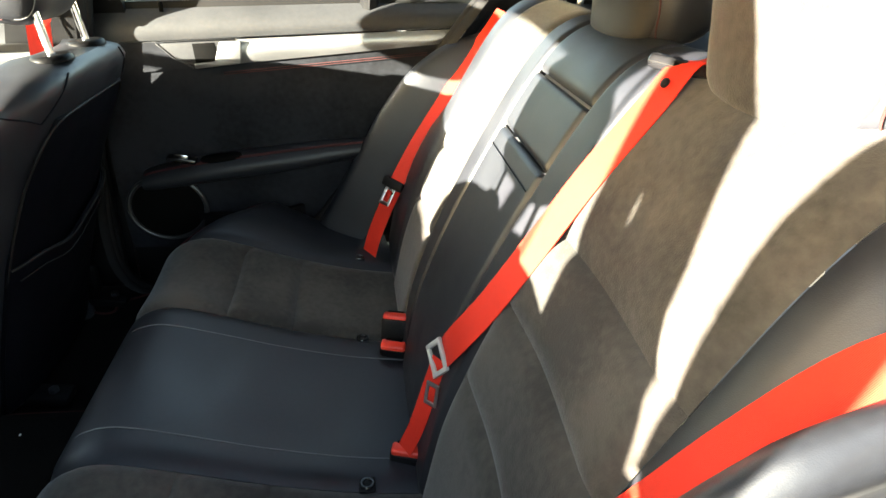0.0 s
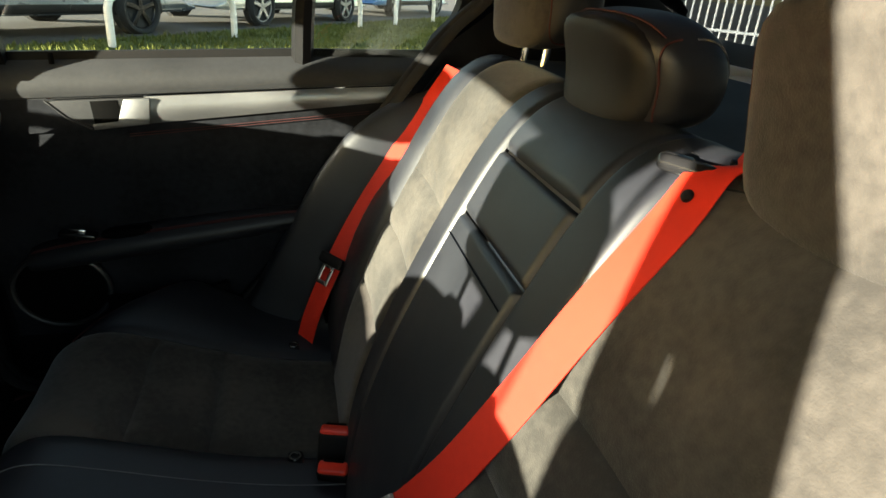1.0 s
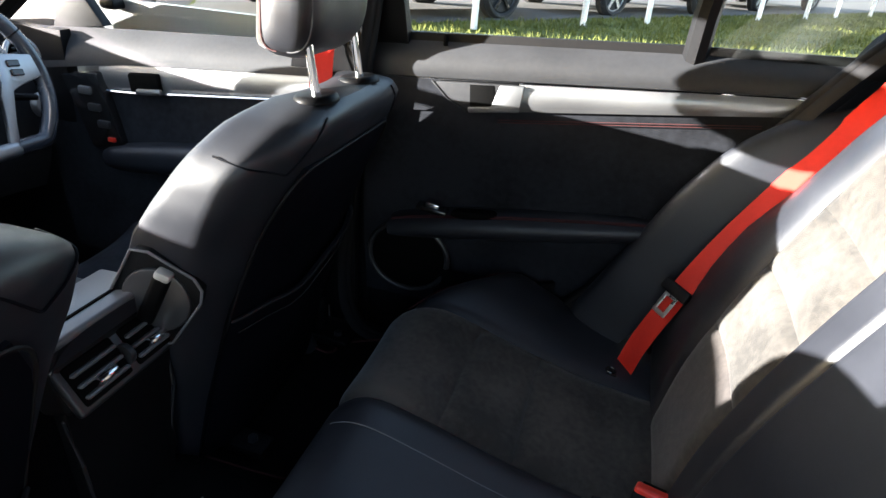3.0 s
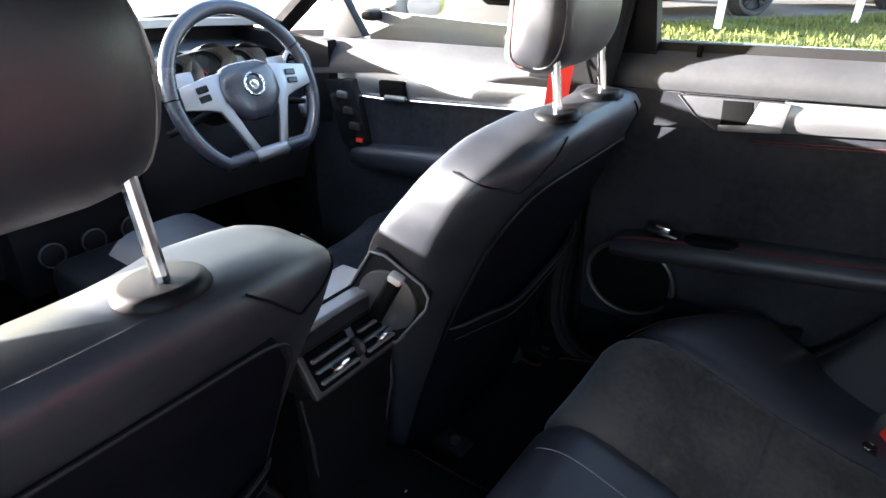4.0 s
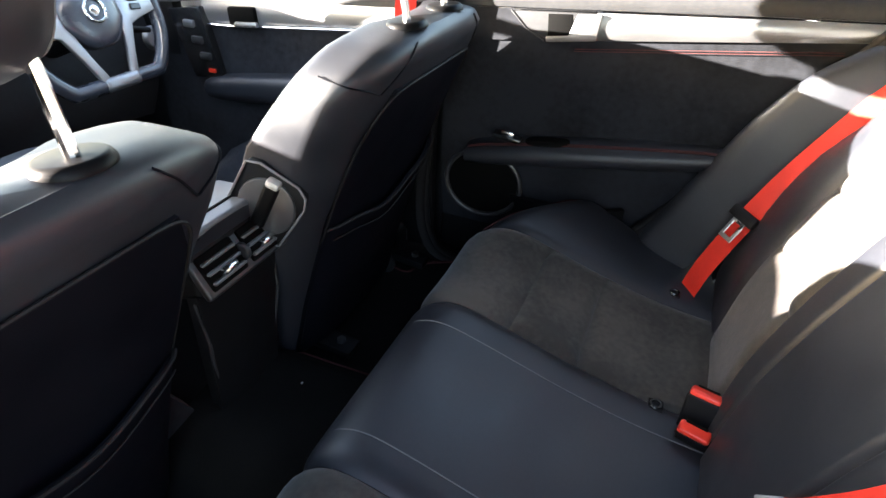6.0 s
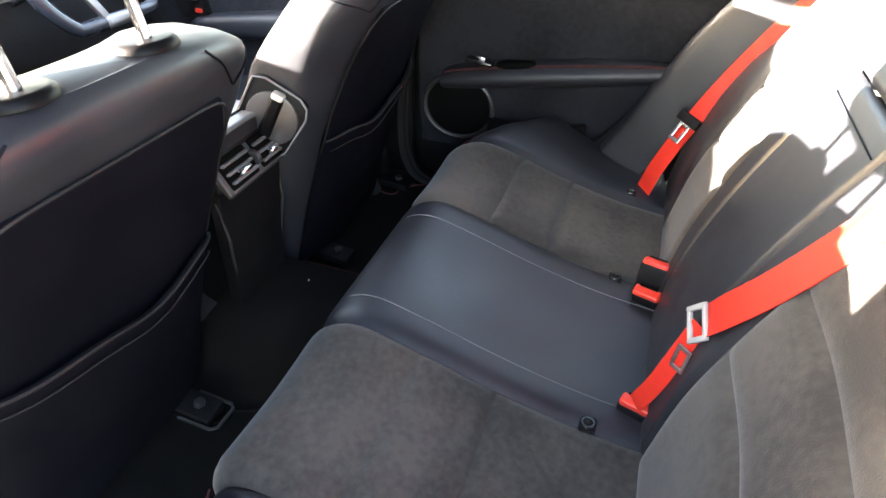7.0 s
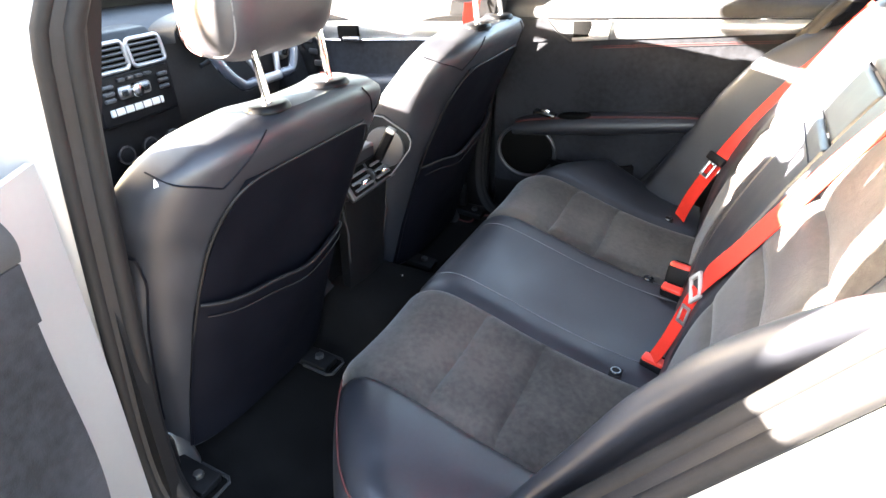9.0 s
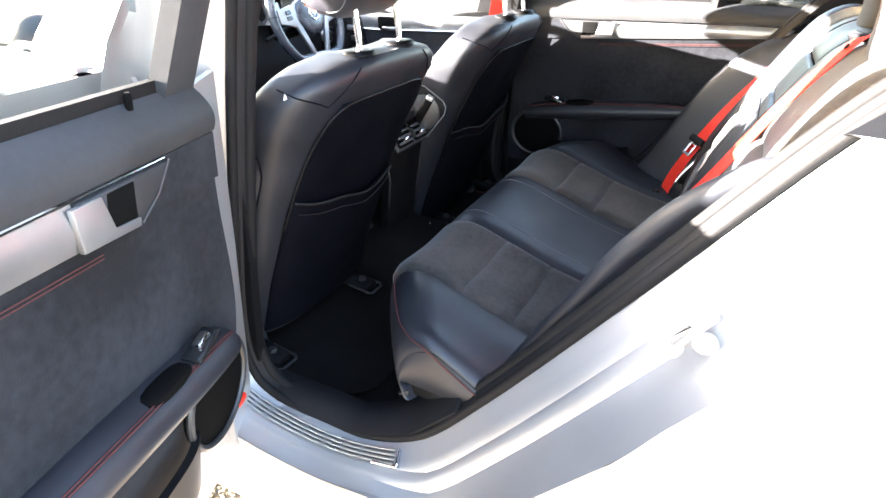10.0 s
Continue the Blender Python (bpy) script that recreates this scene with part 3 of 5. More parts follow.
def floor_mat(x0, x1, y0, y1, label, binding):
    mat = thing("floor_mat", label, "floor mat", "floor mats")
    loop = smooth_loop([(x0, y0), (x1, y0), (x1, (y0 + y1) / 2 - 0.03), (x1 - 0.04, (y0 + y1) / 2), (x1 - 0.04, y1), (x0, y1)], 60)
    part("mat_top", sheet(loop, [], lambda a, b: (a, b, floor_z(a, b) + 0.012), 0.04), CARPET, mat)
    part("binding", tube([(a, b, floor_z(a, b) + 0.012) for a, b in loop], 0.004, 6, closed=True), binding, mat, "edge binding")


floor_mat(0.24, 0.66, 0.50, 0.86, "black carpet floor mat with a dark red edge", MATEDGE)
floor_mat(-0.66, -0.22, 0.46, 0.86, "worn black carpet floor mat with a black edge", CARPET)


lint = thing("lint_fleck", "tiny white lint fleck on the black carpet hump", "lint")
part("fluff", ball_box(0.006, 0.004, 0.003, 2.2, 8, 6, pose(0.062, 0.631, floor_z(0.0585, 0.631) + 0.0012)), PRINT, lint)
part("end_cap", tube([step_at(0.985, v, 0.007) for v in np.linspace(0.0, 1.0, 8)] + [step_at(u, 1.0, 0.007) for u in (0.96, 0.92, 0.88, 0.84)], 0.0032, 8), CHROME, step, "bright end of the step plate")


# ---- rear bench ----
CUSHION = [(-0.13, 0.355), (-0.05, 0.362), (0.05, 0.376), (0.17, 0.405), (0.29, 0.442), (0.375, 0.463), (0.425, 0.452), (0.452, 0.420), (0.456, 0.385), (0.448, 0.345), (0.43, 0.315)]


def cushion(x, v):
    """The bench's surface; past 0.690 x runs on round the outer edge and down the side."""
    y, z = curve_at(CUSHION, v)
    a, s = abs(x), 1 if x > 0 else -1
    z += 0.014 * math.exp(-((a - 0.58) / 0.08) ** 2) - 0.008 * math.exp(-((a - 0.33) / 0.10) ** 2)
    drop, w = 0.0, a
    if a > 0.690:
        t = a - 0.690
        r = 0.045
        if t < r * math.pi / 2:
            w, drop = 0.690 + r * math.sin(t / r), r * (1 - math.cos(t / r))
        else:
            w, drop = 0.690 + r, r + t - r * math.pi / 2
    back = max(0, w - 0.46)
    cut = 0.42 * back + 0.7 * back * back
    y = y - cut * max(0, min(1, (y + 0.1) / 0.5)) ** 1.5
    z = max(z - drop, 0.315 - 0.3 * max(0, -y)) if drop else z
    return (s * w, y, z)


def cushion_v(y):
    """Where along the cushion a depth y lies."""
    vs = np.linspace(0, 0.55, 200)
    return float(vs[np.argmin([abs(curve_at(CUSHION, v)[0] - y) for v in vs])])


bench = thing("rear_bench", "black leather rear bench with grey suede inserts and red edge stitching", "car seat")
V0, V1 = 0.03, 0.97
VS = [V0, cushion_v(0.152), cushion_v(0.278), 0.80]
for s in (-1, 1):
    part("bolster", pad(cushion, *((0.500, 0.738) if s > 0 else (-0.738, -0.500)), V0, V1, 26, 34, 0.010, 0.03), LEATHER, bench)
    def flank(u, v):
        x, y, z = cushion(0.736 * s, V0 + (0.94 - V0) * u)
        low = min(z, 0.338 + 0.03 * max(0, 1 - u / 0.3))
        return (x - s * (0.014 * v ** 2 - 0.010 * math.sin(math.pi * v)), y - 0.02 * v * u ** 3, z + 0.004 + (low - z) * v)
    part("bolster_side", grid(flank, 40, 8), LEATHER, bench, "leather side of the seat cushion")
    for a, b in zip(VS, VS[1:]):
        part("suede_insert", pad(cushion, *((0.209, 0.499) if s > 0 else (-0.499, -0.193)), a, b, 18, 18, 0.012, 0.030), SUEDE, bench, "grey-brown suede seat insert")
    part("front_panel", pad(cushion, *((0.209, 0.499) if s > 0 else (-0.499, -0.193)), 0.802, V1, 10, 8, 0.004, 0.02), LEATHER, bench)
part("centre_panel", pad(cushion, -0.192, 0.208, V0, V1, 24, 30, 0.010, 0.035), LEATHER, bench)
for s in (-1, 1):
    run = [(0.50, 0.665), (0.56, 0.66), (0.62, 0.65), (0.67, 0.635), (0.705, 0.60), (0.725, 0.54), (0.735, 0.46), (0.738, 0.34), (0.738, 0.16)]
    edge = [cushion(q.x * s, q.y) for q in (curve_at([(a, b, 0) for a, b in run], t) for t in np.linspace(0, 1, 50))]
    part("seam_thread", tube([Vector(cushion(0.132 * s, v)) + Vector((0, 0, 0.0064)) for v in np.linspace(0.06, 0.62, 40)], 0.0011, 5), DARKSTITCH, bench)
    part("edge_stitch", tube([Vector(p) + Vector((0.006 * s, 0.007, 0.005)) for p in edge], 0.0016, 6), STITCH, bench, "red edge stitching")

part("heel_board", shell(lambda u, v: (-0.60 + 1.20 * u, 0.425 - 0.10 * max(0, abs(2 * u - 1) - 0.7) / 0.3 - 0.02 * v, 0.17 + 0.19 * v), 20, 6, 0.02), HEEL, bench, "dark grey heel board below the cushion")

for s in (-1, 1):
    part("side_skirt", mirror(shell(lambda u, v: (0.722 - 0.095 * max(0, u - 0.55) ** 1.5 / 0.45 ** 1.5, 0.02 + 0.285 * u + 0.055 * u * (1 - v) ** 2, 0.185 + 0.195 * v), 16, 8, 0.012), s), HEEL, bench, "dark carpet skirt below the cushion's side")

# ---- rear backrest ----
BACK = [(-0.065, 0.30), (-0.078, 0.40), (-0.098, 0.52), (-0.135, 0.64), (-0.180, 0.75), (-0.229, 0.855), (-0.274, 0.94), (-0.315, 0.995), (-0.365, 1.022), (-0.415, 1.015), (-0.44, 0.97)]


def backrest(x, v):
    y, z = curve_at(BACK, v)
    a = abs(x)
    low = max(0, min(1, (z - 0.3) / 0.3))
    y += (0.004 * math.exp(-((a - 0.56) / 0.07) ** 2) - 0.008 * math.exp(-((a - 0.34) / 0.11) ** 2)) * low - 0.5 * max(0, a - 0.64) ** 1.3
    y -= 0.030 * min(1, max(0, (a - 0.50) / 0.12)) * min(1, max(0, (z - 0.60) / 0.2))
    z -= 1.4 * max(0, a - 0.50) ** 1.5 * low * max(0, (z - 0.7) / 0.3)
    return (x, y, z)


def back_v(z):
    vs = np.linspace(0, 0.8, 300)
    return float(vs[np.argmin([abs(curve_at(BACK, v)[1] - z) for v in vs])])


back = thing("rear_seat", "black leather rear backrest with grey suede inserts and a folded armrest", "car seat")
T0, T1 = 0.06, 0.97
ZS = [T0, back_v(0.60), back_v(0.72), back_v(0.825), 0.90]
for s in (-1, 1):
    sx = lambda a, b: (a, b) if s > 0 else (-b, -a)
    edge_x = 0.442 if s > 0 else 0.540
    part("bolster", pad(backrest, *sx(edge_x + 0.001, 0.745), T0, T1, 14, 34, 0.010, 0.03, sign=-1), LEATHER, back)
    for a, b in zip(ZS, ZS[1:]):
        part("suede_insert", pad(backrest, *sx(0.205, edge_x), a, b, 18, 18, 0.010, 0.030, sign=-1), SUEDE, back, "grey-brown suede backrest insert")
    part("top_panel", pad(backrest, *sx(0.205, edge_x), 0.902, T1, 12, 8, 0.004, 0.02, sign=-1), LEATHER, back)
    part("leather_strip", pad(backrest, *sx(0.129 if s > 0 else 0.118, 0.204), T0, T1, 20, 50, 0.009, 0.013, sign=-1), LEATHER, back)
part("armrest", pad(backrest, -0.116, 0.127, T0, back_v(0.855), 44, 70, 0.009, 0.010, sign=-1), LEATHER, back, "folded black leather centre armrest")
part("armrest_seam", tube([Vector(backrest(x, back_v(0.826))) + Vector((0, 0.0060, 0.0026)) for x in np.linspace(-0.108, 0.119, 24)], 0.0010, 5), SHELL, back)
part("middle_panel", pad(backrest, -0.116, 0.127, back_v(0.858), back_v(0.945), 44, 24, 0.008, 0.009, sign=-1), LEATHER, back)
part("upper_panel", pad(backrest, -0.116, 0.127, back_v(0.948), T1, 44, 24, 0.008, 0.010, sign=-1), LEATHER, back)


# padded edges of the backrest beside the doorways
WING = [(0.165, 0.310), (0.125, 0.390), (0.046, 0.546), (0.005, 0.622), (-0.042, 0.714), (-0.077, 0.768), (-0.106, 0.808), (-0.141, 0.845), (-0.185, 0.884), (-0.225, 0.910), (-0.330, 0.952)]
WING_CUT = [(0.594, -0.170), (0.606, -0.105), (0.618, -0.052), (0.630, -0.018), (0.642, -0.004), (0.654, 0.0), (0.664, -0.006), (0.669, -0.016), (0.668, -0.028), (0.662, -0.042), (0.655, -0.058), (0.650, -0.090)]


def wing(s):
    """A narrow roll along its front edge, with a flat outer cheek that leans back under it."""
    line = [curve_at([(a, b, 0) for a, b in WING], t) for t in np.linspace(0, 1, 48)]
    cut = [curve_at([(a, b, 0) for a, b in WING_CUT], t) for t in np.linspace(0, 1, 40)]

    def at(u, v):
        i, j = round(u * 47), round(v * 39)
        d = line[min(i + 1, 47)] - line[max(i - 1, 0)]
        n = Vector((d.y, -d.x)).normalized()
        p, (x, h, _) = line[i], cut[j]
        h = h * min(1, 0.55 + u) - (0.05 * max(0, u - 0.7) if s > 0 else 0)
        return (s * x + (0.050 if s > 0 else 0), p.x + n.x * h, p.y + n.y * h)

    return grid(at, 47, 39)


for s in (-1, 1):
    part("wing", wing(s), LEATHER, back, "padded black leather edge beside the door opening", angle=80)


def headrest(x, y, z, w, h, d, tilt, name, label, post_gap, z_base, colour=LEATHER, front=SUEDE, y_base=None, post_x=None):
    """A headrest on two chrome posts; its front faces +y."""
    hr = thing(name, label, "headrest")
    m = pose(x, y, z, tilt, 0, 0)
    squash = lambda q: Vector((q.x * (1 - 0.10 * max(0, -q.z / (h / 2))), q.y + 0.018 * (q.z / (h / 2)) ** 2 - 0.012 * (q.x / (w / 2)) ** 2, q.z - 0.012 * (abs(q.x) / (w / 2)) ** 3))
    part("cushion", ball_box(w, d, h, 3.4, 36, 24, m, func=squash), colour, hr)
    part("front_pad", ball_box(w * 0.86, d * 0.5, h * 0.96, 3.6, 30, 20, m @ pose(0, d * 0.30, 0), func=squash), front, hr, "grey-brown headrest front")
    for e in (-1, 1):
        line = [m @ squash(Vector((e * w * 0.44, d * 0.378 * abs(math.cos(a)) ** 0.59, h * 0.378 * math.copysign(abs(math.sin(a)) ** 0.59, a)))) for a in np.linspace(-1.5, 1.5, 30)]
        part("stitch", tube(line, 0.0013, 5), STITCH, hr, "red seam stitching")
        rear_line = [m @ squash(Vector((e * w * 0.44, -d * 0.364 * abs(math.cos(a)) ** 0.59, h * 0.364 * math.copysign(abs(math.sin(a)) ** 0.59, a)))) for a in np.linspace(-1.5, 1.5, 24)]
        part("seam", tube(rear_line, 0.0014, 5), DARKSTITCH, hr)
        over = [m @ squash(Vector((w * 0.5 * q, e * 0.010 + d * 0.30, (h * 0.5 + 0.001) * max(0.0, 1 - abs(q) ** 3.4 - abs(0.60 + e * 0.02 / d) ** 3.4) ** 0.294))) for q in np.linspace(-0.84, 0.84, 24)]
        part("top_stitch", tube(over, 0.0012, 5), STITCH, hr, "red seam stitching")
        px = (post_x if post_x is not None else x) - x + e * post_gap / 2
        foot = Vector((x + px, y_base if y_base is not None else y, z_base))
        part("post", tube([foot, m @ Vector((px, -0.32 * d if y_base else 0, -h * 0.3))], 0.0065, 10), CHROME, hr, "chrome post")
    return hr


HRL = "rounded black and grey rear headrest with red stitching"
headrest(-0.358, -0.374, 1.092, 0.285, 0.172, 0.095, -8, "rear_headrest", HRL, 0.10, 1.02)
headrest(0.046, -0.402, 1.076, 0.255, 0.128, 0.11, -8, "rear_headrest", "smaller black centre headrest with red stitching", 0.09, 1.02, front=REST_FRONT)
headrest(0.412, -0.415, 1.145, 0.30, 0.17, 0.115, -8, "rear_headrest", "rear headrest raised on bright chrome posts", 0.10, 1.01)

# ---- front seats ----
SEAT_W = [(0.25, 0.225), (0.45, 0.24), (0.70, 0.262), (0.82, 0.275), (0.87, 0.270), (0.90, 0.250), (0.925, 0.205), (0.938, 0.155), (0.944, 0.11)]
SEAT_Y = [(0.25, 0.775), (0.40, 0.745), (0.60, 0.692), (0.75, 0.635), (0.86, 0.585), (0.905, 0.562), (0.93, 0.560), (0.945, 0.575)]
SEAT_D = [(0.25, 0.14), (0.5, 0.165), (0.75, 0.155), (0.86, 0.135), (0.91, 0.125), (0.93, 0.11), (0.945, 0.07)]


def seat_back(u, v, grow=0.0):
    """Front seat backrest, round the ring u, from the foot (v = 0) to the top."""
    z = 0.25 + 0.694 * (1 - (1 - v) ** 1.5)
    w, y, d = lerp_table(SEAT_W, z) + grow, lerp_table(SEAT_Y, z), lerp_table(SEAT_D, z) + grow
    a = 2 * math.pi * u
    c, s = math.cos(a), math.sin(a)
    p = 3.2 if s < 0 else 3.2 + 2.0 * min(1, s * 3)
    k = (abs(c) ** p + abs(s) ** p) ** (-1 / p)
    x = w * c * k
    fwd = (s * k + 1) / 2 * d + ((0.03 + 0.02 * min(1, max(0, (0.86 - z) / 0.1))) * (abs(x) / w) ** 3 if s > 0 else 0.015 * (abs(x) / w) ** 4)
    return Vector((x, y + fwd - grow / 2, z))


def front_seat(name, cx, dy, inner, posts):
    """inner: the side (+1 or -1) on which the tunnel lies."""
    at = pose(cx, dy, -0.036) @ Matrix.Diagonal((1.06, 1, 1, 1))
    seat = thing(name, "black leather front seat with a map pocket on its back", "car seat")
    seat.matrix_world = at
    bm = grid(lambda u, v: seat_back(v, u), 34, 48, wrap=True)
    bm.faces.new([v for v in bm.verts if abs(v.co.z - 0.944) < 1e-5])
    part("backrest", bm, LEATHER, seat)

    def rear(x, z, out=0.0):
        w, y, d = lerp_table(SEAT_W, z), lerp_table(SEAT_Y, z), lerp_table(SEAT_D, z)
        t = min(abs(x) / w, 0.999)
        s = (1 - t**3.2) ** (1 / 3.2)
        return Vector((x, y + (1 - s) / 2 * d + 0.015 * t**4 - out, z))

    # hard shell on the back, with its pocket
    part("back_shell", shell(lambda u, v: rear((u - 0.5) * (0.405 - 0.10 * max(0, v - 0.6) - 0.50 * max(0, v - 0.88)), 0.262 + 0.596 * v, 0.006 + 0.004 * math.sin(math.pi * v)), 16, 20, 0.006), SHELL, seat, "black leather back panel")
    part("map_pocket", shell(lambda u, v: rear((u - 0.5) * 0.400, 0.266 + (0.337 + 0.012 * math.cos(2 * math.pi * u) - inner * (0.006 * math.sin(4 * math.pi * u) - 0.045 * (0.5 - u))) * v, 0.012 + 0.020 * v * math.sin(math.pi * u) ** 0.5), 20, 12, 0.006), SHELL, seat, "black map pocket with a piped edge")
    part("pocket_piping", tube([rear((u - 0.5) * 0.400, 0.605 + 0.012 * math.cos(2 * math.pi * u) - inner * (0.006 * math.sin(4 * math.pi * u) - 0.045 * (0.5 - u)), 0.014 + 0.020 * math.sin(math.pi * u) ** 0.5) for u in np.linspace(0, 1, 30)], 0.0034, 6), SEALTRIM, seat)
    part("pocket_hem", tube([rear((u - 0.5) * 0.396, 0.577 + 0.012 * math.cos(2 * math.pi * u) - inner * (0.006 * math.sin(4 * math.pi * u) - 0.045 * (0.5 - u)), 0.0175 + 0.0185 * math.sin(math.pi * u) ** 0.5) for u in np.linspace(0.02, 0.98, 30)], 0.0014, 5), SEALTRIM, seat)
    loop = [rear(0.200 * math.copysign(abs(math.cos(a)) ** 0.3, math.cos(a)), 0.56 + 0.302 * abs(math.sin(a)) ** 0.42, 0.007) for a in np.linspace(0.0, math.pi, 40)]
    part("shell_piping", tube(loop, 0.0024, 6), SEALTRIM, seat)
    # seams over the shoulders
    level = lambda z: 1 - (1 - (z - 0.25) / 0.694) ** (2 / 3)
    for e in (-1, 1):
        run = []
        for x, z in ((None, 0.898), (0.250, 0.888), (0.222, 0.876), (0.196, 0.864), (0.190, 0.862), (0.186, 0.865), (0.165, 0.887), (0.142, 0.910), (0.120, 0.930)):
            turns = np.linspace(0.5, 0.75, 160)
            u = 0.492 if x is None else turns[np.argmin([abs(seat_back(q, level(z)).x + x) for q in turns])]
            run.append(seat_back(u if e < 0 else (0.5 - u) % 1, level(z), 0.0012))
        part("seam", tube([curve_at(run, t) for t in np.linspace(0, 1, 40)], 0.0015, 5), SHELL, seat)
    # raised airbag panel on the outer flank, with its piping
    def flank(u, v, out):
        z = 0.36 + 0.40 * v
        half = 0.058 * (1 - max(0, (v - 0.80) / 0.2) ** 3 * 0.55)
        turn = 0.508 + half * (2 * u - 1)
        return seat_back(turn if inner > 0 else 0.5 - turn, 1 - (1 - (z - 0.25) / 0.694) ** (2 / 3), out)

    part("airbag_panel", shell(lambda u, v: flank(u, v, 0.003 + 0.007 * min(1, 8 * u * (1 - u)) * min(1, 6 * v * (1 - v))), 14, 18, 0.004), LEATHER, seat, "raised leather airbag panel")
    border = [(0, v) for v in np.linspace(0, 1, 20)] + [(u, 1) for u in np.linspace(0.08, 0.92, 10)] + [(1, v) for v in np.linspace(1, 0, 20)]
    part("panel_piping", tube([flank(u, v, 0.004) for u, v in border], 0.0022, 5), SHELL, seat)
    part("recliner_cover", rbox(0.05, 0.11, 0.13, 0.022, 3, pose(-inner * 0.214, 0.850, 0.250, -20, 0, 0)), TRIM_GREY, seat, "grey plastic recliner cover")
    for e in (-1, 1):
        part("headrest_collar", cyl(0.037, 0.031, 0.012, 36, 0.004, pose(posts - cx + e * 0.075, 0.606, 0.946, -6, 0, 0)), COLLAR, seat, "black plastic guide collar")
    cush = shell(lambda u, v: (0.25 * (2 * u - 1) * (1 - 0.1 * (2 * v - 1) ** 4), 0.82 + 0.48 * v, 0.43 + 0.05 * v - 0.10 * max(0, v - 0.85) / 0.15 * 0.5 + 0.03 * (2 * u - 1) ** 4), 16, 16, 0.14)
    part("seat_cushion", cush, SUEDE_DARK, seat, "dark suede front seat cushion")
    part("side_cover", rbox(0.03, 0.42, 0.10, 0.02, 3, pose(-inner * 0.255, 0.98, 0.30)), PLASTIC, seat)
    # recline adjuster on the tunnel side
    if name == "driver_seat":
        pm = pose(inner * 0.272, 0.776, 0.668, 0, 0, -inner * 15)
        X = lambda a: inner * a
        hexa = [(0.014, 0.083), (-0.010, 0.081), (-0.070, 0.042), (-0.080, 0.022), (-0.076, 0.0), (-0.026, -0.074), (-0.004, -0.077), (0.070, -0.036), (0.072, -0.020)]


        def block(loop, a, b, bev):
            return join(None, prism(loop, min(X(a), X(b)), max(X(a), X(b)), bev), pm)

        plate_ob = part("adjuster_plate", block(hexa, -0.010, 0.010, 0.004), PLASTIC, seat, "dark plastic recline adjuster")
        part("plate_rim", tube([pm @ Vector((X(0.011), a, b)) for a, b in hexa], 0.0022, 8, closed=True, up=(1, 0, 0)), TRIM_MID, plate_ob, "grey bevelled rim")
        knob = part("adjuster_knob", block([(-0.012 + 0.050 * math.cos(a), 0.002 + 0.054 * math.sin(a)) for a in np.linspace(0, 2 * math.pi, 33)[:-1]], 0.008, 0.015, 0.004), TRIM_GREY, seat)
        part("grip", rbox(0.020, 0.026, 0.092, 0.008, 3, pm @ pose(X(0.014), -0.010, 0.006, 26, 0, 0)), COLLAR, knob, "black oblong grip")
        part("grip_end", rbox(0.022, 0.024, 0.014, 0.005, 2, pm @ pose(X(0.015), -0.010, 0.006, 26, 0, 0) @ pose(0, 0, 0.047)), TRIM_PALE, knob)
    tag_at = pose(-inner * 0.258, 0.637, 0.887, 0, 0, inner * 22)
    part("airbag_tag", join(None, prism([(-0.006, -0.007), (0.005, -0.007), (0.002, 0.008)], -0.0015, 0.0015), tag_at), PRINT, seat, "small pale cloth tag")
    for e in (-1, 1):
        bx = e * 0.185 - inner * 0.060
        br = part("rail_bracket", rbox(0.050, 0.11, 0.022, 0.005, 2, pose(bx, 0.757, 0.246, 6, 0, 0)), PLASTIC, seat)
        part("bolt", cyl(0.011, 0.010, 0.010, 6, 0.001, pose(bx, 0.735, 0.260)), TRIM_DARK, br)
        if inner > 0:
            part("bracket_loop", tube([(bx - 0.030, 0.760, 0.246), (bx - 0.030, 0.694, 0.240), (bx - 0.022, 0.684, 0.239), (bx + 0.022, 0.684, 0.239), (bx + 0.030, 0.694, 0.240), (bx + 0.030, 0.760, 0.246)], 0.0034, 8), TRIM_DARK, br, "dark steel loop")
        part("seat_rail", rbox(0.035, 0.46, 0.04, 0.006, 2, pose(e * 0.19, 0.98, 0.185)), PLASTIC, seat)
    return seat


front_seat("passenger_seat", -0.393, -0.052, 1, -0.390)
front_seat("driver_seat", 0.395, -0.069, -1, 0.389)
headrest(-0.403, 0.608, 1.062, 0.262, 0.186, 0.142, 4, "front_headrest", "black leather front headrest with red stitching on chrome posts", 0.16, 0.905, y_base=0.548, post_x=-0.391)
headrest(0.389, 0.580, 1.046, 0.220, 0.18, 0.11, 4, "front_headrest", "black leather headrest of the driver's seat on chrome posts", 0.16, 0.905, y_base=0.535)

# ---- doors ----


def tz(table, y):
    return float(np.interp(-y, [-a for a, _ in table], [b for _, b in table]))


WAIST_TOP = [(0.62, 0.930), (0.52, 0.940), (0.0, 0.977), (-0.30, 0.990)]
TRIM_TOP = [(0.62, 0.860), (0.43, 0.874), (0.0, 0.912), (-0.20, 0.928)]
TRIM_LOW = [(0.62, 0.785), (0.36, 0.814), (0.0, 0.864), (-0.20, 0.892)]
REAR_EDGE = [(0.30, 0.20), (0.43, 0.09), (0.533, 0.013), (0.818, -0.177), (0.969, -0.276), (1.03, -0.303)]


def y_rear(z):
    return float(np.interp(z, [a for a, _ in REAR_EDGE], [b for _, b in REAR_EDGE]))


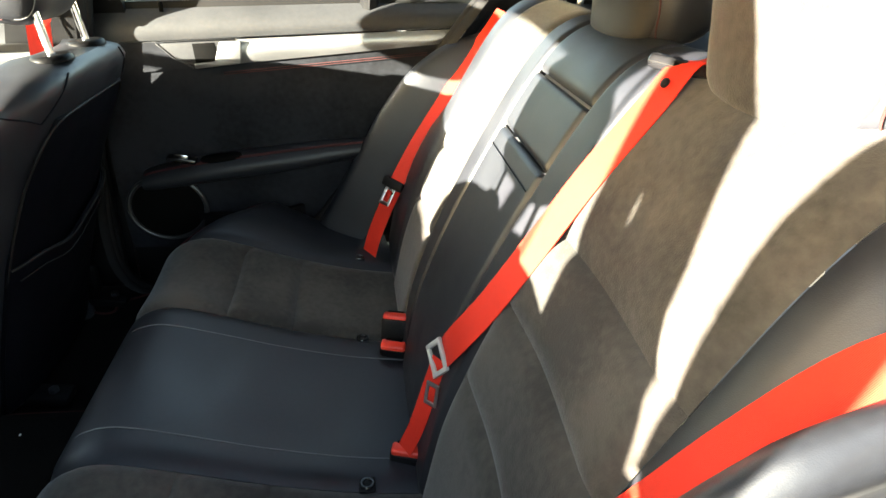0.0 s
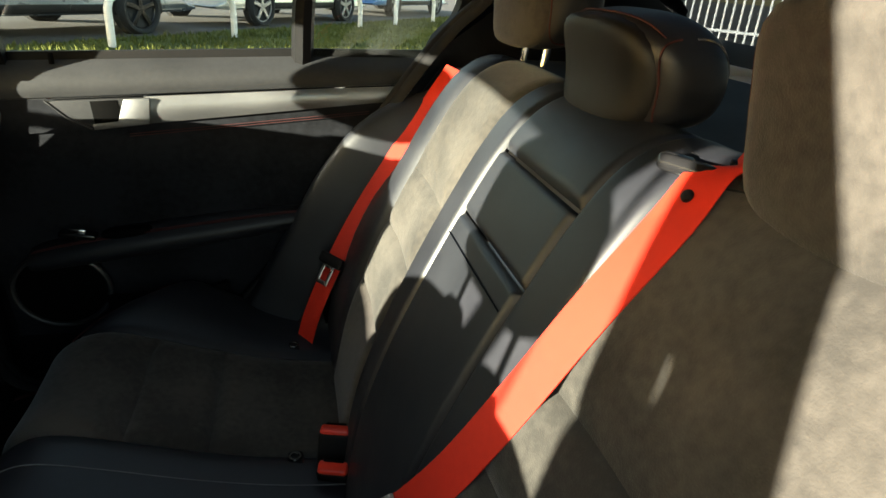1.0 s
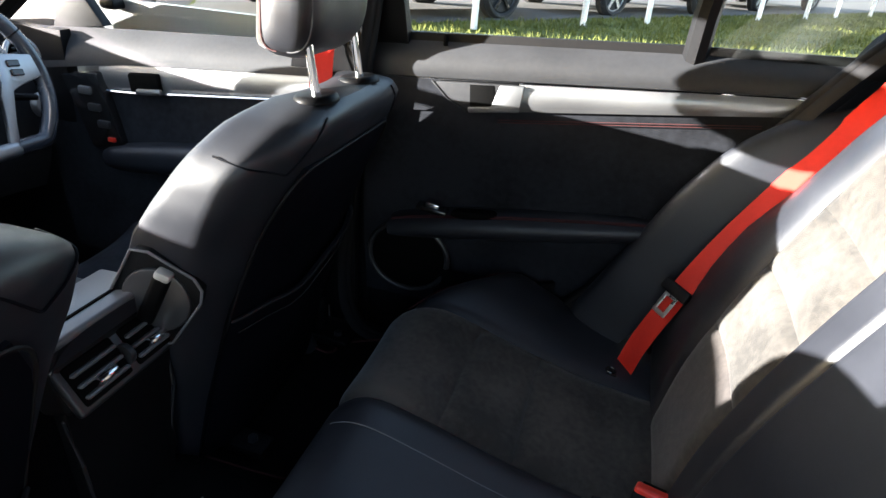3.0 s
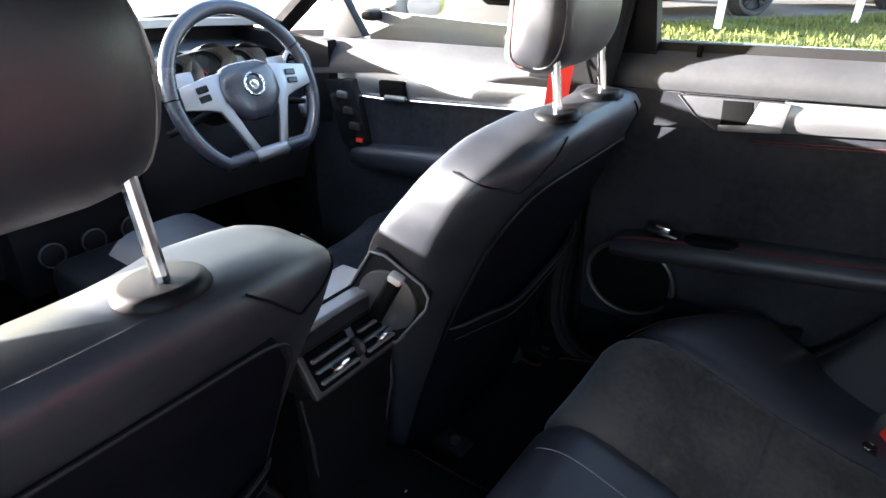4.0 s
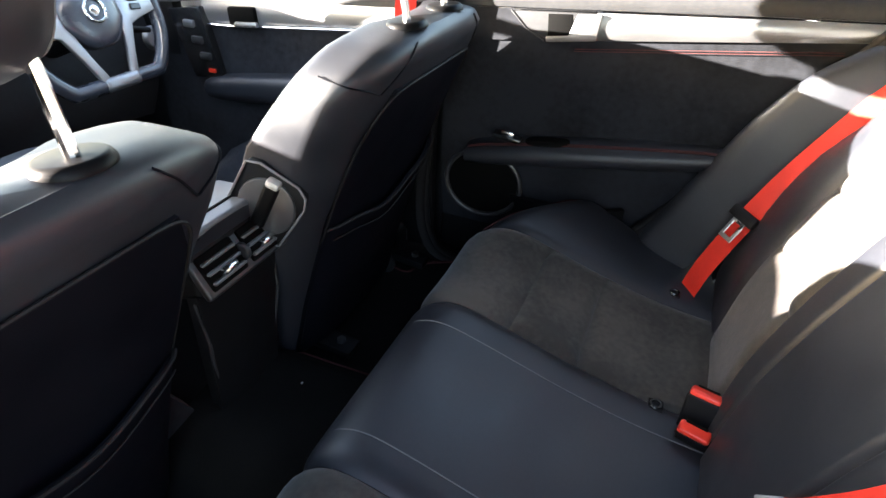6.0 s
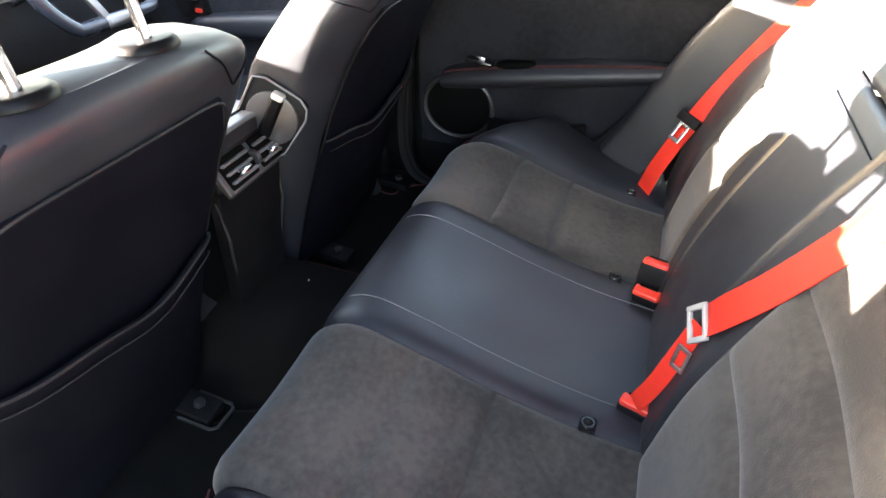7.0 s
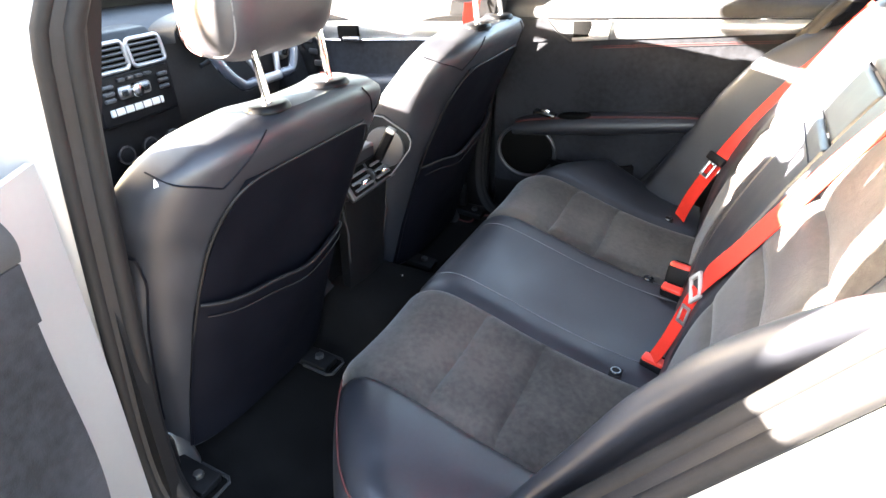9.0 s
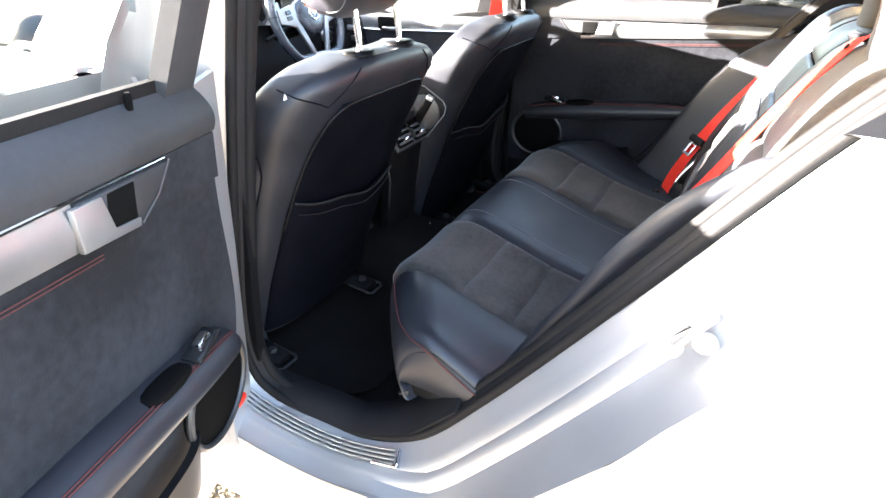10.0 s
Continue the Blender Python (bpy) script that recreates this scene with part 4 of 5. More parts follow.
def rear_door(s, at, label):
    """A rear door, built closed on the right side; s = -1 mirrors it."""
    door = thing("rear_door", label, "car door")
    P = lambda name, bm, mat, parent=None, lab="", **k: part(name, mirror(bm, s), mat, parent or door, lab, **k)
    Y0 = 0.568

    def band(lo, hi, x_of, y_end=0.012, Y0=Y0):
        def at_(u, v):
            y = Y0 + (y_rear(0.9) - Y0) * u
            for _ in range(3):
                z = (lo(y) if callable(lo) else lo) * (1 - v) + (hi(y) if callable(hi) else hi) * v
                y = Y0 + (y_rear(z) + y_end - Y0) * u
            return (x_of(u, v, y, z), y, z)
        return at_

    wt, tt, tl = (lambda y: tz(WAIST_TOP, y)), (lambda y: tz(TRIM_TOP, y)), (lambda y: tz(TRIM_LOW, y))
    P("waist_panel", shell(band(lambda y: tt(y) + 0.003, wt, lambda u, v, y, z: 0.668 + 0.03 * v**2 - 0.008 * math.sin(math.pi * v)), 30, 10, 0.03), PLASTIC_SOFT, lab="grained dark grey upper door trim")
    P("trim_strip", shell(band(lambda y: tl(y) + 0.002, lambda y: tt(y) - 0.002, lambda u, v, y, z: 0.668 - 0.006 * math.sin(math.pi * v), Y0=0.268), 30, 6, 0.03), ALU, lab="brushed aluminium trim strip")
    P("front_infill", shell(lambda u, v: (0.670, Y0 - 0.30 * u, tl(Y0 - 0.30 * u) + (tt(Y0 - 0.30 * u) - tl(Y0 - 0.30 * u)) * v), 12, 4, 0.03), SUEDE_DARK)
    P("chrome_line", tube([(0.664, y, tt(y) + 0.0015) for y in np.linspace(0.43, -0.22, 24)], 0.0014, 6), CHROME, lab="thin chrome line")
    for dz in (0.016, 0.021):
        P("panel_stitch", tube([(0.674 - 0.012 * math.sin(math.pi * 0.93) ** 2 - 0.004, y, tl(y) - dz) for y in np.linspace(0.30, -0.15, 24)], 0.0008, 5), STITCH, lab="red double stitching")
    low = lambda y: 0.31 + 0.05 * max(0, (0.30 - y))
    P("lower_panel", shell(band(low, tl, lambda u, v, y, z: 0.676 - 0.012 * math.sin(math.pi * v) ** 2 + 0.02 * (1 - v) ** 3), 30, 26, 0.04), SUEDE_DARK, lab="dark suede lower door panel")
    # armrest with the window switch
    arm_c = [(0.50, 0.522), (0.44, 0.538), (0.30, 0.566), (0.14, 0.594), (0.0, 0.617), (-0.06, 0.624)]

    def arm(u, v):
        y, z = curve_at(arm_c, v)
        y = max(y, y_rear(z) + 0.015)
        a = 2 * math.pi * u
        fat = math.sin(math.pi * min(1, 0.12 + v * 0.95)) ** 0.35
        return (0.665 - 0.055 * max(-0.3, math.cos(a)) * fat, y, z + 0.036 * math.sin(a) * fat + 0.004)
    P("armrest", grid(lambda u, v: arm(v, u), 28, 18, wrap=True), LEATHER, lab="leather armrest with red stitching")
    P("arm_stitch", tube([(arm(0.13, v)[0] - 0.001, arm(0.13, v)[1], arm(0.13, v)[2] + 0.001) for v in np.linspace(0.04, 0.97, 24)], 0.0015, 5), STITCH)
    P("arm_stitch", tube([(arm(0.145, v)[0] - 0.001, arm(0.145, v)[1], arm(0.145, v)[2] + 0.001) for v in np.linspace(0.04, 0.97, 24)], 0.0012, 5), STITCH)
    # black pad nearly flush with the armrest; a hollow's shade as colour
    P("pull_cup_shade", ball_box(0.034, 0.095, 0.020, 3.5, 16, 10, pose(0.640, 0.320, 0.596, -8, 0, 0)), CAVITY, lab="flush black pad painted as the pull cup's shade")
    P("switch_panel", rbox(0.03, 0.065, 0.012, 0.004, 2, pose(0.638, 0.407, 0.592, 8, 0, 0)), GLOSS)
    P("window_switch", rbox(0.016, 0.03, 0.012, 0.004, 2, pose(0.638, 0.407, 0.601, 8, 0, 0)), CHROME)
    # speaker
    sp = P("speaker", tube([(0.652, 0.458 + 0.088 * math.cos(a), 0.451 + 0.088 * math.sin(a)) for a in np.linspace(0, 2 * math.pi, 41)[:-1]], 0.006, 8, closed=True, up=(1, 0, 0)), TRIM_DARK, lab="speaker ring")
    P("grille", cyl(0.086, 0.086, 0.012, 40, 0.003, pose(0.660, 0.458, 0.451, 0, 90, 0)), CAVITY, sp)
    if s < 0:
        P("warning_lamp", rbox(0.020, 0.03, 0.016, 0.004, 2, pose(0.700, 0.60, 0.285)), REDPLASTIC, lab="red door lamp")
    # door pocket
    P("door_pocket", shell(lambda u, v: (0.640 + 0.03 * (2 * u - 1) ** 4 - 0.01 * v, 0.40 - 0.26 * u, 0.335 + 0.10 * v + 0.02 * u), 16, 8, 0.012), PLASTIC)
    # handle
    hz = lambda y, v: tl(y) + 0.003 + (tt(y) - tl(y) - 0.006) * v
    cup = [(0.268, hz(0.268, 0)), (0.36, hz(0.36, 0) - 0.004), (0.385, hz(0.385, 0.25)), (0.410, hz(0.410, 0.6)), (0.434, hz(0.434, 1.0)), (0.268, hz(0.268, 1))]
    hd = P("door_handle", prism(cup, 0.6595, 0.672, 0.002), PLASTIC_SOFT, lab="dark grey handle surround")
    hole = [(0.302, hz(0.302, 0.14)), (0.354, hz(0.354, 0.14)), (0.358, hz(0.358, 0.95)), (0.312, hz(0.312, 0.95))]
    # black plate level with the surround, coloured as a recess in shade
    P("recess", prism(hole, 0.6585, 0.668, 0.001), CAVITY, hd, "black plate painted as the recess shade behind the lever")
    lev = [(0.260, hz(0.260, 0.0)), (0.356, hz(0.356, -0.03)), (0.358, hz(0.358, 0.17)), (0.314, hz(0.314, 0.20)), (0.301, hz(0.301, 0.97)), (0.256, hz(0.256, 0.98))]
    P("lever", prism(lev, 0.6565, 0.664, 0.002), ALU, hd, "satin metal door lever")
    P("handle_rim", tube([(0.659, 0.432, tt(0.432)), (0.658, 0.400, hz(0.40, 0.45)), (0.658, 0.360, hz(0.36, 0.02))], 0.0014, 6), TRIM_GREY, hd)
    # glass, divider, frame and lock pin
    top = lambda y: 1.275 - 0.5 * max(0, -y - 0.05) ** 1.3 - 0.35 * max(0, y - 0.3) ** 2
    gx = lambda z: 0.715 - 0.30 * (z - 0.95)
    P("window_pane", shell(lambda u, v: (gx(wt(0.53 - 0.55 * u) + (top(0.53 - 0.55 * u) - wt(0.53 - 0.55 * u)) * v), 0.53 - 0.55 * u, wt(0.53 - 0.55 * u) - 0.01 + (top(0.53 - 0.55 * u) - wt(0.53 - 0.55 * u)) * v), 10, 10, 0.004), GLASS)
    P("quarter_pane", shell(lambda u, v: (gx(1.0 + 0.2 * v), -0.045 - 0.225 * u, wt(-0.1) - 0.005 + (0.12 + 0.13 * (1 - u)) * v), 8, 8, 0.004), GLASS)
    P("window_divider", tube([(0.700, -0.020, 0.965), (0.690, -0.022, 1.05), (0.665, -0.028, 1.15), (0.63, -0.03, 1.25)], 0.021, 8, up=(1, 0, 0)), PLASTIC, lab="dark divider bar in the window")
    fr = [(gx(z), y, z) for y, z in [(0.570, 0.93), (0.575, 1.05), (0.57, 1.15), (0.52, 1.24), (0.25, 1.275), (0.0, 1.265), (-0.2, 1.225), (-0.32, 1.15), (-0.325, 1.08), (-0.29, 1.03), (-0.275, 0.985)]]
    # far post in blacker plastic than the near: shade put into its colour
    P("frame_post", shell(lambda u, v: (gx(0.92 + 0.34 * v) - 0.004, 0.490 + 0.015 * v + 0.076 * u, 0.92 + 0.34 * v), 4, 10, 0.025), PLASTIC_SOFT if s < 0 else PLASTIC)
    P("window_frame", tube([curve_at(fr, t) for t in np.linspace(0, 1, 40)], 0.020, 8, up=(1, 0, 0), flat=1.3), PLASTIC)
    P("window_seal", shell(band(lambda y: wt(y) - 0.004, lambda y: wt(y) + 0.016, lambda u, v, y, z: 0.700), 24, 2, 0.012), RUBBER)
    P("lock_pin", tube([(0.690, 0.418, 0.94), (0.690, 0.418, 0.958), (0.690, 0.418, 0.962)], [0.0045, 0.005, 0.003], 8), CAVITY)
    # outer skin and edge
    outer = [(0.675, 0.30), (0.676, 0.60), (0.668, 0.93), (-0.29, 0.99), (-0.19, 0.82), (0.02, 0.52), (0.10, 0.40), (0.20, 0.24), (0.34, 0.165), (0.67, 0.155)]
    P("outer_skin", sheet(outer, [], lambda a, b: (x_skin(a, b) + 0.004, a, b), 0.06, 0.02), PAINT, lab="silver painted outer door skin")
    # shut door's inner skin and edge black, not silver: gap shade as colour
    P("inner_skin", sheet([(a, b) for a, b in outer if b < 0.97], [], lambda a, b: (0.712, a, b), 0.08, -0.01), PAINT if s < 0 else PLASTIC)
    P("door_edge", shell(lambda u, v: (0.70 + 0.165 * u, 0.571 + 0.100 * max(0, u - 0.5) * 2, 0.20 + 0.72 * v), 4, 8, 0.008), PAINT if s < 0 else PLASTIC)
    door.matrix_world = at
    return door


SIDE = Matrix.Translation((0.030, 0, -0.004)) @ Matrix.Diagonal((1.06, 1.12, 1, 1))
rear_door(1, SIDE, "closed rear door with a dark suede panel and aluminium trim")
OPEN = pose(-1.013, 0.502, 0.856, 0, 0, -70.7) @ Matrix.Diagonal((1.06, 1.126, 1.018, 1)) @ Matrix.Translation((0.66, -0.43, -0.8755))
rear_door(-1, OPEN, "rear door standing open, dark suede panel with aluminium trim")


hinge = thing("door_hinge", "painted hinges of the open rear door", "hinge")
for z in (0.36, 0.74):
    part("hinge_leaf", rbox(0.10, 0.012, 0.07, 0.004, 2, pose(-0.835, 0.700, z, 0, 0, 8)), PAINT, hinge)
    part("hinge_pin", cyl(0.009, 0.009, 0.09, 14, 0.002, pose(-0.885, 0.704, z)), BELTGLOW, hinge)
part("cable_boot", tube([(-0.77, 0.700, 0.60), (-0.82, 0.712, 0.595), (-0.88, 0.708, 0.60)], [0.016, 0.013, 0.016], 12), RUBBER, hinge, "black rubber cable boot")


def front_door(s, label):
    door = thing("front_door", label, "car door")
    P = lambda name, bm, mat, parent=None, lab="", **k: part(name, mirror(bm, s), mat, parent or door, lab, **k)
    A, B = 0.74, 1.50
    y_of = lambda u: A + (B - A) * u
    sill = lambda y: 0.886 - 0.040 * (y - A) / (B - A)
    t_hi = lambda y: 0.848 - 0.055 * (y - A) / (B - A) - 0.02 * max(0, (y - 1.25) / 0.25)
    t_lo = lambda y: 0.797 - 0.075 * (y - A) / (B - A) + 0.02 * max(0, (y - 1.25) / 0.25)
    P("waist_panel", shell(lambda u, v: (0.665 + 0.04 * v * v, y_of(u), t_hi(y_of(u)) + 0.003 + (sill(y_of(u)) - t_hi(y_of(u))) * v), 24, 8, 0.03), PLASTIC_SOFT, lab="grained dark upper door trim")
    P("trim_strip", shell(lambda u, v: (0.670 - 0.006 * math.sin(math.pi * v), A + (1.32 - A) * u, t_lo(A + 0.58 * u) + (t_hi(A + 0.58 * u) - t_lo(A + 0.58 * u)) * v), 24, 6, 0.03), ALU, lab="brushed aluminium trim strip")
    P("lower_panel", shell(lambda u, v: (0.680 - 0.012 * math.sin(math.pi * v) ** 2, y_of(u), 0.19 + (t_lo(y_of(u)) - 0.192) * v), 24, 16, 0.04), SUEDE_DARK, lab="dark suede lower door panel")
    P("armrest", ball_box(0.10, 0.52, 0.075, 3.5, 24, 14, pose(0.635, 1.08, 0.610, -8, 0, 0)), LEATHER)
    # black block in the trim, painted as the handle recess's shade
    hd = P("door_handle", rbox(0.016, 0.085, 0.046, 0.006, 2, pose(0.630, 1.185, 0.780, -5, 0, 0)), CAVITY)
    P("lever", rbox(0.014, 0.070, 0.014, 0.005, 2, pose(0.622, 1.170, 0.762, -5, 0, 0)), ALU, hd)
    sw = P("seat_switch_panel", prism([(1.315, 0.79), (1.42, 0.775), (1.36, 0.60), (1.265, 0.61)], 0.616, 0.650, 0.004), GLOSS)
    for k in range(3):
        P("switch", rbox(0.012, 0.036, 0.020, 0.005, 2, pose(0.613, 1.350 - 0.020 * k, 0.745 - 0.040 * k)), TRIM_DARK if k else ALU, sw)
    P("lamp_switch", rbox(0.008, 0.022, 0.012, 0.003, 2, pose(0.613, 1.295, 0.628)), REDPLASTIC, sw, "small red switch")
    P("chrome_line", tube([(0.632, A + (1.32 - A) * k / 12, t_lo(A + 0.58 * k / 12) + 0.001) for k in range(13)], 0.003, 6), CHROME)
    P("window_pane", shell(lambda u, v: (0.715 - 0.30 * ((sill(y_of(u)) - 0.95) + (0.33 * (1 - 0.85 * max(0, u - 0.25) / 0.75)) * v), y_of(u), sill(y_of(u)) - 0.01 + (0.33 * (1 - 0.9 * max(0, u - 0.25) / 0.75)) * v), 12, 10, 0.004), GLASS)
    P("mirror_triangle", prism([(1.50, 0.86), (1.34, 0.885), (1.44, 1.02)], 0.69, 0.72, 0.004), PLASTIC)
    out = [(0.745, 0.155), (0.745, 0.60), (0.755, 0.93), (1.60, 0.93), (1.64, 0.72), (1.64, 0.155)]
    P("outer_skin", sheet(out, [], lambda a, b: (x_skin(a, b) + 0.004, a, b), 0.07, 0.02), PAINT, lab="silver painted outer door skin")
    mr = P("wing_mirror", ball_box(0.20, 0.11, 0.15, 4.0, 24, 16, pose(0.98, 1.42, 0.97)), PAINT, lab="silver wing mirror")
    P("mirror_glass", ball_box(0.175, 0.01, 0.125, 5.0, 24, 12, pose(0.98, 1.362, 0.97)), CHROME, mr)
    P("mirror_foot", rbox(0.13, 0.05, 0.03, 0.01, 2, pose(0.87, 1.44, 0.92)), PLASTIC, mr)
    door.matrix_world = Matrix.Translation((0.030 * s, 0, -0.004)) @ Matrix.Diagonal((1.06, 1, 1, 1))
    return door


front_door(1, "closed driver's door with aluminium trim")
front_door(-1, "closed front passenger door")

# ---- seat belts ----


def belt(name, label, pts, width=0.047, sides=None, facing=(0, 0.88, 0.47), facing_end=None):
    b = thing(name, label, "seat belt")
    q = [curve_at(pts, t) for t in np.linspace(0, 1, 36)]
    sd_ = []
    for i in range(36):
        d = (q[min(i + 1, 35)] - q[max(i - 1, 0)]).normalized()
        if sides:
            sd_.append(curve_at(sides, i / 35))
        else:
            sd_.append(d.cross(Vector(facing).lerp(Vector(facing_end or facing), i / 35)))
    part("webbing", ribbon(q, sd_, width), BELT, b, "red webbing")
    return b


for s in (1,):
    fb = belt("seat_belt", "red front seat belt on the driver's centre pillar", [(0.675 * s, 0.70, 0.948), (0.677 * s, 0.703, 0.93), (0.680 * s, 0.712, 0.90), (0.690 * s, 0.730, 0.70), (0.690 * s, 0.740, 0.40)], facing=(-0.9 * s, -0.4, 0.1))
    part("belt_loop", rbox(0.016, 0.060, 0.040, 0.006, 2, pose(0.675 * s, 0.70, 0.953)), PLASTIC, fb, "black belt guide loop")


def strap_frame(p, up, face, lift=0.0):
    """A pose at p: z along the strap, y out of its face."""
    z = Vector(up).normalized()
    y = Vector(face)
    y = (y - z * y.dot(z)).normalized()
    x = y.cross(z)
    m = Matrix((x, y, z)).transposed().to_4x4()
    m.translation = Vector(p) + y * lift
    return m


def tongue(parent, at, k=1.0):
    at = at @ Matrix.Scale(k, 4)
    t = part("tongue", rbox(0.066, 0.012, 0.024, 0.004, 2, at), PLASTIC, parent, "black belt tongue")
    bm = rbox(0.034, 0.004, 0.009, 0.0015, 1, at @ pose(0, 0, -0.052))
    for e in (-1, 1):
        rbox(0.008, 0.004, 0.046, 0.0015, 1, at @ pose(e * 0.013, 0, -0.032), bm)
    rbox(0.034, 0.004, 0.008, 0.0015, 1, at @ pose(0, 0, -0.014), bm)
    part("metal_plate", bm, BELTGLOW, t, "steel latch plate")


b1 = belt("seat_belt", "red seat belt hanging down the backrest beside the far door", [(0.685, -0.345, 0.975), (0.665, -0.285, 0.89), (0.640, -0.212, 0.78), (0.610, -0.137, 0.665), (0.582, -0.080, 0.56), (0.566, -0.034, 0.45), (0.560, -0.014, 0.375)], facing=(-0.62, 0.68, 0.40))
tongue(b1, strap_frame((0.584, -0.080, 0.566), (0.035, -0.057, 0.115), (-0.62, 0.68, 0.40), 0.008))
b2 = belt("seat_belt", "red centre seat belt running from the shelf to its buckle", [(-0.222, -0.385, 1.000), (-0.228, -0.358, 1.022), (-0.234, -0.330, 1.026), (-0.243, -0.296, 0.985), (-0.236, -0.243, 0.90), (-0.222, -0.193, 0.80), (-0.200, -0.146, 0.70), (-0.170, -0.112, 0.625), (-0.140, -0.104, 0.583)], facing_end=(-0.42, 0.74, 0.45))
b2b = belt("seat_belt", "lower red strap of the centre belt plugged into its buckle", [(-0.142, -0.100, 0.575), (-0.146, -0.084, 0.515), (-0.146, -0.068, 0.45), (-0.138, -0.052, 0.395)], 0.029, facing=(-0.62, 0.62, 0.45))
pm = strap_frame((-0.141, -0.100, 0.578), (-0.05, -0.035, 0.075), (-0.50, 0.70, 0.45), 0.006)
bm = rbox(0.052, 0.006, 0.008, 0.002, 2, pm @ pose(0, 0, 0.017))
rbox(0.052, 0.006, 0.008, 0.002, 2, pm @ pose(0, 0, -0.017), bm)
for e in (-1, 1):
    rbox(0.008, 0.007, 0.042, 0.002, 2, pm @ pose(0.022 * e, 0, 0), bm)
part("anchor_plate", bm, TRIM_PALE, b2, "pale steel belt plate")
tm = strap_frame((-0.150, -0.082, 0.535), (-0.01, -0.03, 0.07), (-0.62, 0.62, 0.45), 0.007) @ pose(-0.016, 0, 0, 0, 25, 0)
bm = rbox(0.024, 0.004, 0.006, 0.001, 1, tm @ pose(0, 0, 0.015))
rbox(0.024, 0.004, 0.006, 0.001, 1, tm @ pose(0, 0, -0.015), bm)
for e in (-1, 1):
    rbox(0.005, 0.004, 0.034, 0.001, 1, tm @ pose(0.0095 * e, 0, 0), bm)
part("latch_loop", bm, BELTGLOW, b2b, "small steel latch loop")
guide = thing("belt_guide", "black plastic belt outlet on top of the backrest", "belt guide")
gm = pose(-0.226, -0.362, 1.014, 14, 0, 24)
bm = rbox(0.120, 0.020, 0.016, 0.007, 3, gm @ pose(0, 0.026, 0))
rbox(0.120, 0.026, 0.030, 0.010, 3, gm @ pose(0, -0.028, 0.004), bm)
for e in (-1, 1):
    rbox(0.022, 0.064, 0.018, 0.007, 3, gm @ pose(0.052 * e, 0, 0.001), bm)
part("bezel", bm, GLOSS, guide, "glossy black belt outlet")
part("slot", rbox(0.088, 0.042, 0.006, 0.002, 1, gm @ pose(0, 0, -0.004)), CAVITY, guide)
part("stop_button", cyl(0.006, 0.0055, 0.005, 18, 0.002, pose(-0.2405, -0.3065, 1.0075, -60, 0, 0)), PLASTIC, b2, "black belt stop button")
b3 = belt("seat_belt", "red seat belt hanging slack down the backrest beside the open door", [(-0.664, -0.340, 0.990), (-0.612, -0.284, 0.915), (-0.592, -0.226, 0.840), (-0.573, -0.180, 0.762), (-0.545, -0.140, 0.680), (-0.506, -0.104, 0.585), (-0.462, -0.072, 0.490), (-0.425, -0.046, 0.420)], facing=(-0.10, 0.88, 0.45), facing_end=(0.75, 0.35, 0.50))
tongue(b3, strap_frame((-0.440, -0.056, 0.448), (-0.042, -0.028, 0.080), (0.75, 0.35, 0.50), 0.004), 0.8)


def buckle(x, y, z, lean, turn, label, h=0.050):
    """A squat buckle, its wide side along y before it is turned; z: the top of its button."""
    b = thing("belt_buckle", label, "belt buckle")
    m = pose(x, y, z, 0, lean, turn)
    part("housing", rbox(0.026, 0.054, h, 0.005, 3, m @ pose(0, 0, -h / 2 - 0.008)), PLASTIC, b)
    part("release_button", rbox(0.022, 0.050, 0.018, 0.005, 3, m @ pose(0, 0, -0.009)), REDPLASTIC, b, "red release button")
    part("slot", rbox(0.004, 0.034, 0.006, 0.001, 1, m @ pose(0.009, 0, -0.001)), CAVITY, b)


BL = "black belt buckle with a red release button"
buckle(0.192, -0.058, 0.438, 12, -14, BL, 0.07)
buckle(0.138, -0.050, 0.402, -22, -16, BL)
buckle(-0.134, -0.055, 0.394, -8, -16, BL, 0.040)


def anchor(x):
    a = thing("anchor_point", "small round black child seat anchor cap", "anchor cap", "child seat anchors")
    part("ring", tube([(x + 0.009 * math.cos(t), 0.010 + 0.009 * math.sin(t), cushion(x, cushion_v(0.010))[2] + 0.007) for t in np.linspace(0, 2 * math.pi, 19)[:-1]], 0.0028, 6, closed=True), GLOSS, a)
    part("base", rbox(0.030, 0.026, 0.006, 0.003, 2, pose(x, 0.010, cushion(x, cushion_v(0.010))[2] + 0.003)), PLASTIC, a)
    part("cap", cyl(0.007, 0.006, 0.008, 16, 0.001, pose(x, 0.010, cushion(x, cushion_v(0.010))[2] + 0.005)), PLASTIC, a)


for x in (-0.525, -0.184, 0.199, 0.536):
    anchor(x)

# ---- centre console and rear vents ----
CX = 0.033
console = thing("centre_console", "black centre console with two rear air vents", "console")
part("rear_face", shell(lambda u, v: (CX + (u - 0.5) * (0.20 - 0.04 * (1 - v)), 0.712 + 0.015 * (1 - v) - 0.012 * math.sin(math.pi * u), 0.22 + 0.33 * v), 10, 12, 0.03), PLASTIC, console)
part("top", shell(lambda u, v: (CX + (u - 0.5) * 0.20, 0.72 + 0.50 * v, 0.640 - 0.03 * (2 * u - 1) ** 4), 10, 12, 0.05), LEATHER, console, "leather console lid")
part("vent_housing", rbox(0.205, 0.06, 0.10, 0.012, 3, pose(CX, 0.742, 0.585, -18, 0, 0)), PLASTIC, console)
